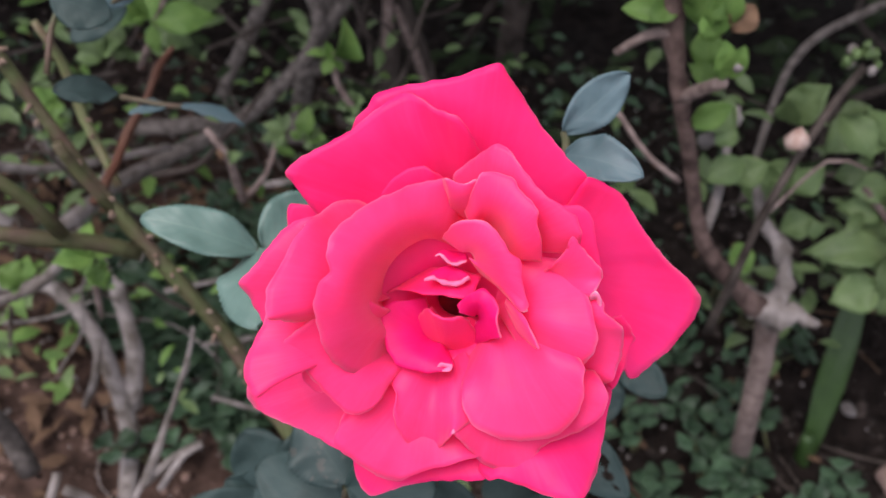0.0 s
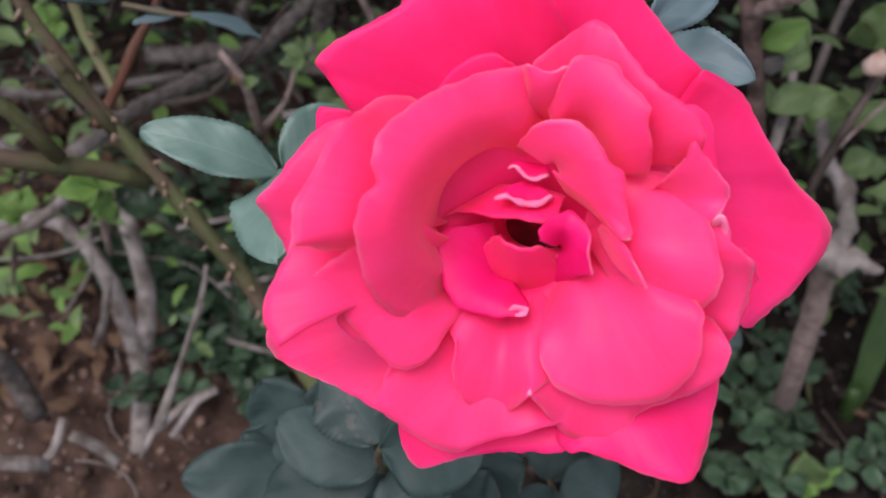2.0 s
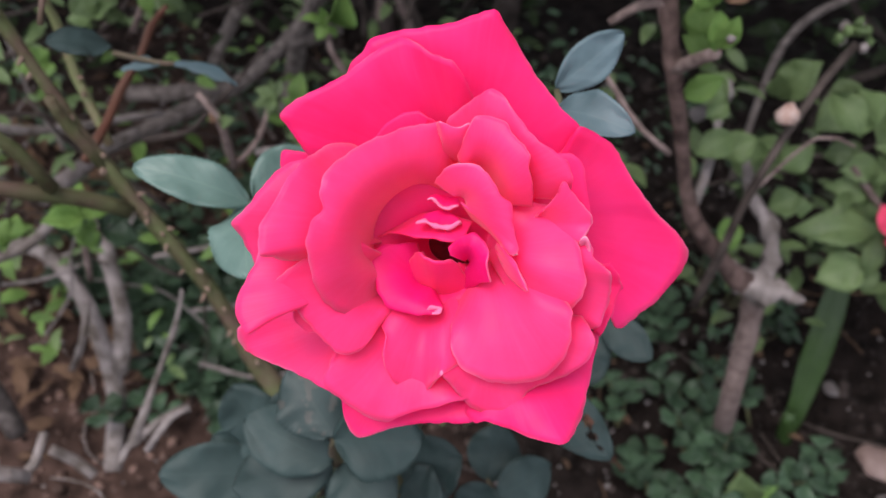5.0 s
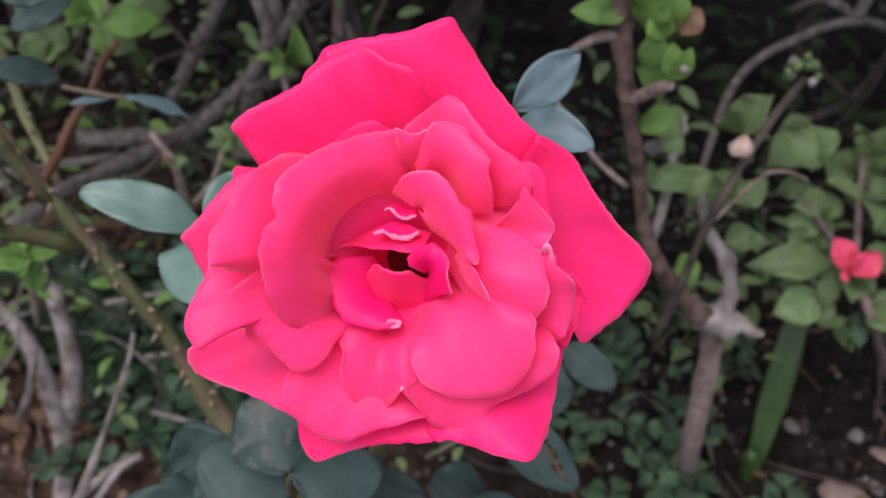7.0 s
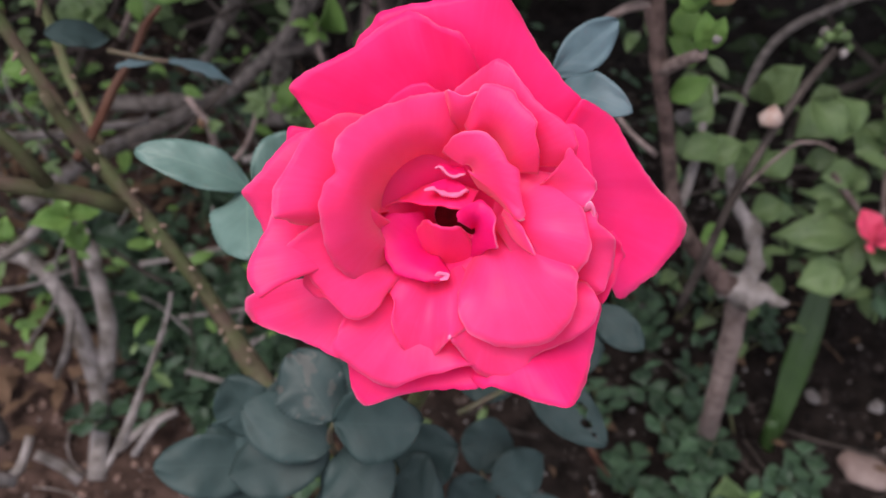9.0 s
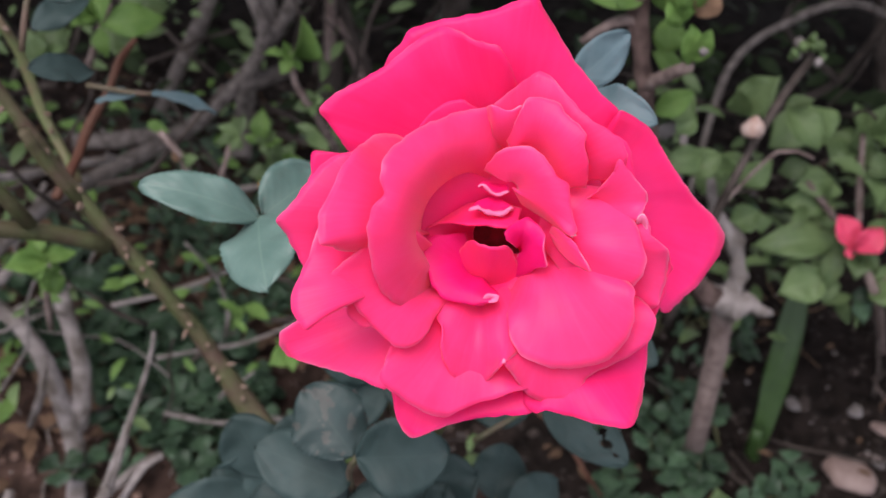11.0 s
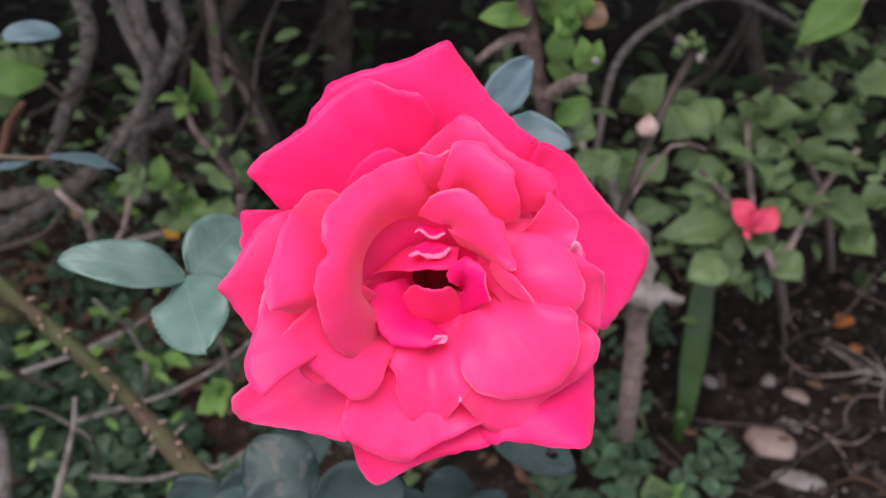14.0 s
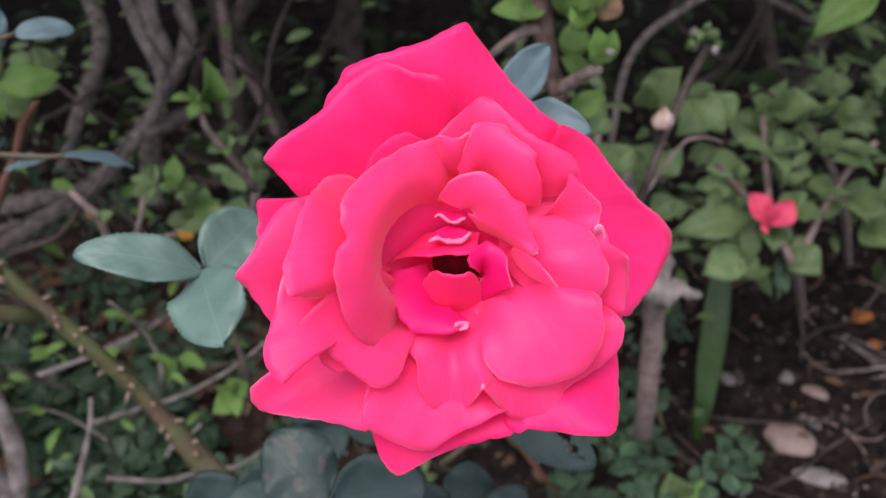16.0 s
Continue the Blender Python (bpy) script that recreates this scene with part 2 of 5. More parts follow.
# ---- builders ----
def thing(name, label, category, at=(0, 0, 0), group="", kind=""):
    ob = new(name)
    ob.location = at
    ob.empty_display_size = 0.01
    return tagged(ob, label, category, group, kind)


def link_mesh(name, verts, faces, mat, parent=None, label="", smooth=True, uv=None):
    me = bpy.data.meshes.new(name)
    me.from_pydata([tuple(map(float, v)) for v in verts], [], faces)
    if uv is not None:
        ids = np.empty(len(me.loops), dtype=np.int32)
        me.loops.foreach_get("vertex_index", ids)
        me.uv_layers.new(name="UVMap").data.foreach_set("uv", np.asarray(uv, np.float32)[ids].ravel())
    me.materials.append(mat)
    if smooth:
        me.polygons.foreach_set("use_smooth", [True] * len(me.polygons))
    ob = new(name, me)
    if parent:
        ob.parent = parent
        ob.matrix_parent_inverse = Matrix.Translation(-parent.location) if parent.type == "EMPTY" and parent.rotation_euler == Euler() else Matrix()
    if label:
        ob["label"] = label
    return ob


def sheet(grid, thick):
    """Vertices and faces of a sheet of that thickness over a grid (rows, columns, 3)."""
    g = np.asarray(grid, float)
    r, c = g.shape[:2]
    du, dv = np.gradient(g, axis=1), np.gradient(g, axis=0)
    nrm = np.cross(du, dv)
    nrm /= np.maximum(np.linalg.norm(nrm, axis=2, keepdims=True), 1e-9)
    verts = np.concatenate([(g + nrm * thick / 2).reshape(-1, 3), (g - nrm * thick / 2).reshape(-1, 3)])
    faces, k = [], r * c
    for i in range(r - 1):
        for j in range(c - 1):
            a = i * c + j
            faces.append((a, a + 1, a + c + 1, a + c))
            faces.append((k + a, k + a + c, k + a + c + 1, k + a + 1))
    ring = [(0, j) for j in range(c)] + [(i, c - 1) for i in range(1, r)] + [(r - 1, j) for j in range(c - 2, -1, -1)] + [(i, 0) for i in range(r - 2, 0, -1)]
    ids = [i * c + j for i, j in ring]
    for a, b in zip(ids, ids[1:] + ids[:1]):
        faces.append((a, k + a, k + b, b))
    uu, vv = np.meshgrid(np.linspace(0, 1, c), np.linspace(0, 1, r))
    uv = np.stack([uu, vv], -1).reshape(-1, 2)
    return verts, faces, np.concatenate([uv, uv])


def hermite(a, b, ma, mb, s):
    s = s[:, None]
    return (2 * s**3 - 3 * s**2 + 1) * a + (s**3 - 2 * s**2 + s) * ma + (-2 * s**3 + 3 * s**2) * b + (s**3 - s**2) * mb


ROSE = Matrix(((0.98952, -0.14441, 0.00092, 0.07917), (0.10022, 0.68208, -0.72437, 0.20158), (0.10398, 0.71687, 0.68941, 0.49076), (0, 0, 0, 1)))


def leaf(base, tip, width, mat, parent, face=(0, -0.7, 0.7), fold=0.25, droop=0.12, serrate=0.0, shape=1.0, seed=0, name="leaflet", label="", rows=17, twist=0.0, blunt=0.75, cols=11, holes=()):
    """A leaf blade from its stalk end to its tip; fold: V along the midrib; droop: arch of the blade; shape below 1 is broadest near the base."""
    base, tip = Vector(base), Vector(tip)
    d = tip - base
    length = d.length
    d.normalize()
    side = d.cross(Vector(face)).normalized()
    n = side.cross(d).normalized()
    c = cols
    g = np.zeros((rows, c, 3))
    for i in range(rows):
        s = i / (rows - 1)
        w = width / 2 * max(0.012, math.sin(math.pi * s**shape) ** blunt)
        if serrate and 0 < i < rows - 1:
            w *= 1 + serrate * (0.5 if i % 2 else -0.5)
        a = twist * s
        sd, nn = side * math.cos(a) + n * math.sin(a), n * math.cos(a) - side * math.sin(a)
        for j in range(c):
            q = 2 * j / (c - 1) - 1
            p = base + d * (length * s) + sd * (w * q) + nn * (droop * length * 4 * s * (1 - s) + fold * w * abs(q) ** 1.3)
            p += nn * (0.085 * width * abs(q) * noise.noise(Vector((s * 4, q * 1.5, seed * 3.7))) * 2 + 0.002 * width * math.sin(s * 34 - abs(q) * 5) * min(1, abs(q) * 4) * (1 - s))
            g[i, j] = p
    verts, faces, uv = sheet(g, 0.0004)
    if holes:
        faces = [f for f in faces if not any(((uv[f[0]][0] - a) / r) ** 2 + ((uv[f[0]][1] - b) / q) ** 2 < 1 + 0.8 * noise.noise(Vector((uv[f[0]][0] * 30, uv[f[0]][1] * 30, 0))) for a, b, r, q in holes)]
    return link_mesh(name, verts, faces, mat, parent, label, uv=uv)


# ---- ground ----
def ground_height(x, y):
    return 0.012 * noise.noise(Vector((x * 6, y * 6, 0))) + 0.007 * noise.noise(Vector((x * 22, y * 22, 3))) + 0.0025 * noise.noise(Vector((x * 70, y * 70, 3)))


def ground():
    n = 300
    q = np.linspace(-1, 1, n)
    xs = q * 0.9 + np.sign(q) * np.abs(q) ** 9 * 40 + 0.15
    ys = q * 0.7 + np.sign(q) * np.abs(q) ** 9 * 40 + 0.6
    verts = [(x, y, ground_height(x, y)) for y in ys for x in xs]
    faces = [(i * n + j, i * n + j + 1, i * n + n + j + 1, i * n + n + j) for i in range(n - 1) for j in range(n - 1)]
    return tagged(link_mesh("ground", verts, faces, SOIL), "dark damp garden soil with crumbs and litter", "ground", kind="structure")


ground()


def lump(rng, size, flat=0.6, sub=1, seed=0):
    """Vertices and faces of a rough stone of about that size."""
    bm = bmesh.new()
    bmesh.ops.create_icosphere(bm, subdivisions=sub, radius=0.5)
    off = Vector((rng.uniform(0, 90), seed, 0))
    for v in bm.verts:
        v.co *= 1 + 0.7 * noise.noise(v.co * 1.6 + off) + 0.25 * noise.noise(v.co * 4 + off)
        v.co = Vector((v.co.x * size[0], v.co.y * size[1], v.co.z * size[2] * flat))
    verts, faces = [v.co.copy() for v in bm.verts], [tuple(v.index for v in f.verts) for f in bm.faces]
    bm.free()
    return verts, faces


def scatter_lumps(name, count, box, low, high, mat, label, seed):
    rng = random.Random(seed)
    kinds = [lump(rng, (1, rng.uniform(0.6, 1), 1), 0.7, 1, k) for k in range(6)]
    verts, faces = [], []
    for _ in range(count):
        x, y = rng.uniform(box[0], box[1]), rng.uniform(box[2], box[3])
        r = low + (high - low) * rng.random() ** 3
        kv, kf = rng.choice(kinds)
        turn = Euler((rng.uniform(0, 0.6), rng.uniform(0, 0.6), rng.uniform(0, 6.3))).to_matrix()
        k = len(verts)
        z = ground_height(x, y) + r * 0.12
        verts += [turn @ (v * r) + Vector((x, y, z)) for v in kv]
        faces += [tuple(i + k for i in f) for f in kf]
    return tagged(link_mesh(name, verts, faces, mat), label, "soil" if "crumb" in name else "pebbles", kind="stuff")


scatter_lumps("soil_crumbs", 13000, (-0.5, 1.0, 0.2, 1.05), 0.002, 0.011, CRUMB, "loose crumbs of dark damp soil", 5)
scatter_lumps("grit", 1700, (-0.4, 0.9, 0.3, 0.95), 0.001, 0.006, PEBBLE, "pale grit and tiny pebbles on the soil", 6)


def stone(at, size, turn, mat, label, category="stone", name="stone", seed=0):
    verts, faces = lump(random.Random(seed), size, 0.55, 3, seed)
    ob = link_mesh(name, verts, faces, mat)
    ob.matrix_world = pose(at[0], at[1], ground_height(at[0], at[1]) + size[2] * 0.16, 8, 5, turn)
    return tagged(ob, label, category)


stone((0.4552, 0.4925, 0.005), (0.036, 0.034, 0.030), -25, STONE, "flat pinkish brown stone lying on dark soil", seed=3)
stone((0.4719, 0.4511, 0.005), (0.046, 0.018, 0.018), -12, PEBBLE, "narrow pale grey stone lying on dark soil", seed=8)
stone((0.4254, 0.5544, 0.004), (0.013, 0.012, 0.012), 0, PEBBLE, "small pale pebble on dark soil", "pebble", "pebble", 11)
stone((0.4838, 0.5571, 0.004), (0.015, 0.012, 0.013), 40, PEBBLE, "small rounded pinkish pebble on dark soil", "pebble", "pebble", 12)
stone((0.4888, 0.5072, 0.004), (0.014, 0.013, 0.013), 70, PEBBLE, "small pale pebble on dark soil", "pebble", "pebble", 13)
stone((0.3918, 0.4428, 0.004), (0.016, 0.013, 0.012), 20, PEBBLE, "small grey pebble on dark soil", "pebble", "pebble", 14)
stone((0.5038, 0.5408, 0.004), (0.02, 0.012, 0.01), -20, STONE, "small brown chip of stone on dark soil", "stone", "stone", 15)
stone((0.5893, 0.6265, 0.004), (0.019, 0.016, 0.017), 10, FRUIT, "fallen orange fruit on the soil", "fruit", "fallen_fruit", 16)
stone((0.588, 0.5937, 0.004), (0.012, 0.011, 0.011), 10, FRUIT, "withered orange fruit on the soil", "fruit", "fallen_fruit", 17)


def tube(name, pts, radii, mat, parent=None, rough=0.12, sides=8, seed=0, label="", step=0.012, grain=45):
    """A limb along a smooth line through pts, with radii, knobbly by rough."""
    p, r = np.array(pts, float), np.array(radii, float)
    q = np.concatenate([[2 * p[0] - p[1]], p, [2 * p[-1] - p[-2]]])
    line, rad = [], []
    for i in range(1, len(q) - 2):
        n = max(2, int(np.linalg.norm(q[i + 1] - q[i]) / step))
        for s in np.linspace(0, 1, n, endpoint=False):
            line.append(hermite(q[i], q[i + 1], (q[i + 1] - q[i - 1]) / 2, (q[i + 2] - q[i]) / 2, np.array([s]))[0])
            rad.append(r[i - 1] * (1 - s) + r[i] * s)
    line, rad = np.array(line + [p[-1]]), rad + [r[-1]]
    verts, faces = [], []
    t = np.gradient(line, axis=0)
    a = Vector(t[0]).orthogonal().normalized()
    for k, c in enumerate(line):
        d = Vector(t[k]).normalized()
        a = (a - d * a.dot(d)).normalized()
        b = d.cross(a)
        for j in range(sides):
            w = 2 * math.pi * j / sides
            out = a * math.cos(w) + b * math.sin(w)
            rr = rad[k] * (1 + rough * 2.4 * noise.noise(Vector(c) * grain + out * 0.9 + Vector((seed, 0, 0))))
            verts.append(Vector(c) + out * rr)
    m = len(line)
    for k in range(m - 1):
        for j in range(sides):
            i0, i1 = k * sides + j, k * sides + (j + 1) % sides
            faces.append((i0, i1, i1 + sides, i0 + sides))
    faces.append(tuple(range(sides - 1, -1, -1)))
    faces.append(tuple((m - 1) * sides + j for j in range(sides)))
    return link_mesh(name, verts, faces, mat, parent, label)


# ---- the rose ----
rose = new("rose_bloom")
rose.matrix_world = ROSE
tagged(rose, "open coral-red garden rose in full bloom on its stem", "rose")


def smooth_line(knots, per=6):
    """A smooth line through a few knots."""
    p = np.array(knots, float)
    q = np.concatenate([[2 * p[0] - p[1]], p, [2 * p[-1] - p[-2]]])
    s = np.linspace(0, 1, per, endpoint=False)
    runs = [hermite(q[i], q[i + 1], (q[i + 1] - q[i - 1]) * 0.42, (q[i + 2] - q[i]) * 0.42, s) for i in range(1, len(q) - 2)]
    return np.concatenate(runs + [p[-1:]])


def bloom_petal(mat, root, rim, inner, out_power, up_power, bulge=0.0, lip=0.12, wave=0.3, name="petal", label=""):
    """One petal of the bloom, in millimetres (x right, y up, z out of the flower): it grows from round its root and opens to a smooth rim.
    inner: where it starts, as a share of the way to the rim; the two powers shape how it climbs and then leans out; lip: how far the rim rolls back."""
    bloom_petal.n += 1
    seed = bloom_petal.n
    edge, root = smooth_line(rim), np.array(root, float)
    v = np.linspace(0, 1, 19)
    flat = inner + (1 - inner) * v**out_power
    climb = 1 - (1 - v) ** up_power
    g = np.zeros((len(v), len(edge), 3))
    calm = edge.copy()
    for _ in range(len(edge) * 3):
        calm[1:-1] = (calm[:-2] + 2 * calm[1:-1] + calm[2:]) / 4
    part_rim = (v**5)[:, None, None]
    body = calm[None] * (1 - part_rim) + edge[None] * part_rim
    g[..., :2] = root[:2] + (body[..., :2] - root[:2]) * flat[:, None, None]
    g[..., 2] = root[2] + (body[..., 2] - root[2]) * climb[:, None]
    along = np.concatenate([[0], np.cumsum(np.linalg.norm(np.diff(edge, axis=0), axis=1))])
    for i, s in enumerate(v):
        for j in range(len(edge)):
            p = Vector(g[i, j])
            fold = noise.noise(Vector((along[j] * 0.16, s * 0.5, seed * 7.3)))
            pleat = noise.noise(Vector((along[j] * 0.55, s * 1.3, seed * 3.1)))
            dent = noise.noise(p * 0.11 + Vector((0, 0, seed * 5.7)))
            g[i, j, 2] += s**2 * (wave * (1.2 * fold + 0.3 * pleat) + 0.35 * dent) + bulge * math.sin(math.pi * s) - lip * s**12
            ragged = 0.35 * noise.noise(Vector((along[j] * 0.5, 0, seed * 1.7))) * s**6
            way = g[i, j, :2] - root[:2]
            g[i, j, :2] += way / max(np.linalg.norm(way), 1e-6) * ragged
    verts, faces, uv = sheet(g * 0.001, 0.00045)
    return link_mesh(name, verts, faces, mat, rose, label, uv=uv)


bloom_petal.n = 0


# the cup round the heart
bloom_petal(PETAL, (-1, -3, -13), [(20, -17, -3), (24, -4, -3), (18, 12, -3), (5, 19, -4), (-8, 17, -5), (-18, 9, -5), (-22, -3, -5), (-20, -16, -5), (-8, -24, -5), (6, -25, -5), (19, -18, -3)], 0.3, 1.0, 1.7)
# outer petals, furthest back first
bloom_petal(PETAL, (3.4, 10.9, -15), [(-23.8, 31.8, -12), (-22.6, 33.5, -10), (-21.6, 35.6, -9), (-19.5, 37, -8), (-17.9, 39.3, -7), (-16, 40.4, -7), (-11, 41.6, -6), (-5.6, 42.2, -5), (-0.1, 43, -4), (3.5, 44, -3), (6.5, 44.8, -2), (8.3, 45.4, -2), (9.9, 43.5, -3), (12.5, 39.9, -5), (15.9, 35, -7), (19.5, 30.4, -8), (23.3, 26.2, -9), (26.9, 22.6, -10), (30.3, 17.2, -13), (30.3, 9.6, -15)], 0.2, 1.0, 1.5, bulge=0.45)
bloom_petal(PETAL, (12.8, 3.2, -16), [(18.2, 12.4, -13), (23.7, 17.1, -11), (26.7, 22.1, -8), (30.9, 21, -11), (34.6, 19, -13), (37.1, 15.4, -14), (41.5, 9.1, -16), (46.6, 3.5, -19), (51.7, -0.7, -22), (54.7, -5.2, -24), (52.9, -9.6, -23), (48.7, -14.2, -21), (46.5, -16.4, -20), (42.5, -18.8, -18), (38.8, -21.5, -16), (36.6, -21.1, -15), (35, -15.9, -15)], 0.2, 1.0, 1.4, bulge=0.675)
bloom_petal(PETAL, (1.9, 11, -14), [(-29.2, 13, -12), (-33.1, 18.7, -9), (-35.2, 21.8, -8), (-36.5, 24, -7), (-34, 26.2, -6.5), (-31, 27.9, -6), (-27.8, 29.6, -6), (-23.3, 32, -6), (-17.3, 36.3, -5), (-12.7, 39.3, -4.5), (-10.4, 39.8, -4), (-7.7, 38.5, -2), (-5.3, 36.4, 0), (-3.2, 35.4, 1), (-0.2, 34, 3), (2.1, 31.4, 1), (4.3, 27.5, -3), (5.1, 24.1, -7)], 0.2, 1.0, 1.7, bulge=-1.2)
bloom_petal(PETAL, (-4.7, 15.1, -8), [(-16.9, 16.9, -8), (-16, 19.2, -6), (-14.7, 21.2, -5), (-12.1, 23.1, -4), (-9.8, 24.3, -4), (-7.1, 24.6, -4), (-5.1, 23.6, -4), (-2.9, 22, -6)], 0.2, 1.0, 2.0)
bloom_petal(PETAL, (-20, 2.2, -30), [(-27.7, 16.7, -29), (-33.6, 16.7, -28), (-39.6, 17.3, -28), (-40.3, 12.6, -28), (-40.9, 9.4, -28), (-38.8, 3.8, -28)], 0.3, 1.0, 1.0)
bloom_petal(PALE_PETAL, (-6.6, -1.6, -13), [(-26.6, 14.7, -8), (-29.6, 14.6, -4), (-32, 14.2, -3), (-34.2, 13.4, -3), (-36.4, 11.6, -2), (-39.9, 7.4, -1), (-42.7, 3.8, -1), (-45.5, 1.2, -2), (-43.9, -1.4, -3), (-42, -5.5, -4), (-40.4, -9.1, -5), (-38.6, -12.8, -9)], 0.25, 1.0, 2.0, bulge=0.9)
bloom_petal(PALE_PETAL, (-9.4, -8.5, -1), [(-34.4, 2.4, 4), (-36.5, -1.2, 8), (-38.6, -6.3, 8), (-40.1, -9.9, 9), (-41.7, -13, 9), (-41.9, -15.6, 10), (-41, -18, 11), (-39.2, -19.8, 12), (-38.2, -19.1, 9), (-36.2, -16.4, 4)], 0.3, 1.0, 2.0, bulge=0.54)
bloom_petal(PALE_PETAL, (-9.4, -13.4, -7), [(-40.2, -18.8, -12), (-43.8, -20.6, -12), (-46.8, -22.8, -13), (-46.9, -25.6, -15), (-45.3, -27.9, -15), (-40.6, -29.2, -11), (-33.8, -30.8, -7), (-29.4, -32.1, -4), (-25.1, -33.8, -2), (-22.2, -31.8, -3)], 0.25, 1.0, 1.8, bulge=0.45)
bloom_petal(PETAL, (-5.7, -14.4, -16), [(-24.4, -32.2, -9), (-23.3, -36.6, -8.5), (-22.8, -40.3, -8.5), (-21.5, -43.5, -8), (-19.6, -45.2, -8), (-17.4, -44.6, -7), (-13, -42.8, -6), (-6.9, -41.2, -4.5), (-1, -40.5, -3), (5, -40, -2), (7.8, -37.5, -4)], 0.25, 1.0, 1.5)
bloom_petal(PETAL, (7.6, -16.5, -13), [(3.2, -33.9, -6), (3.4, -38.1, -3), (5.5, -39.7, -1), (7.1, -39.2, 0), (11.6, -40.2, 1), (15.7, -41.2, 3), (20, -42.3, 4.5), (23.2, -42.3, 5), (25.5, -40.8, 3), (27.8, -37.7, -1), (29.3, -32.1, -3), (30.8, -26.3, -5), (32.2, -21.7, -8)], 0.25, 1.0, 1.7)
bloom_petal(PALE_PETAL, (-4.9, -14.1, -5), [(-22.4, -18.4, -6), (-21.5, -21.8, -2), (-23.6, -25, 2), (-24.5, -27.7, 2), (-25.8, -30.1, 2), (-25.2, -32.3, 2), (-22.1, -35, 1), (-17.8, -37.6, 0.5), (-13.4, -39.7, 0), (-9.1, -37.9, 1), (-3.6, -36.1, 1.5), (0.3, -35, 2), (5.8, -33.7, -1), (11.1, -30.3, -5)], 0.3, 1.0, 1.9, bulge=0.45)
# middle petals
bloom_petal(PETAL, (19.7, -9.6, -10), [(33, -6.2, -2), (35.2, -9.1, -3), (36.2, -11.3, -5), (35.4, -13, -5), (33.8, -17.5, -4), (31.7, -22.1, -5)], 0.4, 1.0, 1.8)
bloom_petal(PETAL, (11.2, 3, -9), [(21.4, 16.4, -3), (24.8, 16.1, -2), (27, 13.9, -2), (27.7, 9.9, -2), (28.6, 4.2, -2), (28.5, 0.1, -4)], 0.35, 1.0, 2.0)
bloom_petal(PALE_PETAL, (-6.5, -0.5, -8), [(-17.1, 14.9, -6), (-19.3, 16.9, -4), (-21.2, 17.8, -3), (-24.7, 17.4, 0), (-27.2, 15.6, 5), (-29.3, 13.3, 10), (-31.6, 9.8, 13), (-33.9, 5.2, 15), (-35.7, 1.2, 17), (-35.8, -2.4, 18), (-35.4, -4, 18), (-33.7, -4.3, 16), (-31.9, -5.2, 12), (-26.8, -5.6, 6)], 0.35, 1.1, 2.0, bulge=0.9)
bloom_petal(PALE_PETAL, (-14.4, -11.3, -3), [(-32.4, -13.2, 2), (-31.7, -15.2, 3), (-31.7, -17.5, 3), (-30.6, -19.5, 3), (-28.9, -20.6, 3), (-26.6, -20.7, 3), (-23.5, -22.3, 1)], 0.3, 1.0, 2.0)
bloom_petal(PALE_PETAL, (-9.4, -8.6, -6), [(-20.3, 0.1, 6), (-25.4, -2.4, 10), (-29.8, -6.1, 10), (-34.9, -10.2, 8.5), (-33, -13, 7.5), (-30.2, -16.1, 6.5), (-27.9, -19, 6), (-25, -22.1, 5.5), (-23, -24.1, 5.4), (-21.1, -24.8, 5), (-18.4, -24.3, 4), (-16.2, -22.2, 3), (-14.6, -19.3, 0), (-11, -17.2, -4), (-7, -13.8, -7)], 0.35, 1.0, 2.6, bulge=0.675)
bloom_petal(PALE_PETAL, (8.3, -15.1, -4), [(-3, -22.8, -3), (-2.1, -26.6, 2), (-1.2, -28.7, 6), (1.3, -32.1, 3), (3.5, -35.4, 0), (7.6, -37.6, -1), (11.7, -37.3, 0), (14.5, -35.7, 0), (16.2, -32.8, 0), (18.2, -31.4, 1), (22.6, -29.2, 3), (25.3, -27.3, 5), (27.8, -24.8, 6), (28.8, -21.3, 7), (28.2, -18.9, 6), (26.9, -16.8, 2)], 0.35, 1.0, 2.5, bulge=0.45)
bloom_petal(PALE_PETAL, (10.7, -7, -3), [(25.9, 0, 4), (27.6, -2.2, 8), (28, -4.3, 8.5), (29.5, -5.7, 8.5), (31.3, -7.1, 8), (32, -9.3, 6), (31.9, -12.8, 4), (31.2, -16.3, 3), (30.2, -18.7, 3), (27.7, -20, 0)], 0.4, 1.0, 2.2, bulge=0.45)
bloom_petal(PALE_PETAL, (5.1, 7.5, -7), [(-0.4, 19.7, -5), (-1.1, 22.8, -2), (1.8, 25.2, 0), (4.5, 26.9, 3), (6.6, 28.2, 5), (8.2, 28.4, 5), (9.7, 27.5, 5.5), (11.6, 24.6, 7), (14.3, 21, 8), (16.5, 18.3, 9), (19.1, 16.7, 9.5), (21.6, 14.8, 10), (22.8, 12.9, 10), (23.4, 10.4, 9.5), (22.7, 7, 4)], 0.35, 1.0, 2.1, bulge=0.54)
bloom_petal(PALE_PETAL, (14.3, 0.7, 2), [(19.6, 6.1, 6), (20.6, 8.1, 10), (21.5, 10.4, 11), (23.3, 8.2, 10.5), (25.8, 5.7, 9), (27.4, 3.8, 8), (27.9, 2.3, 7), (26.6, 0.6, 8), (25.6, -1.1, 8), (23.7, -2, 4)], 0.4, 1.0, 2.2)
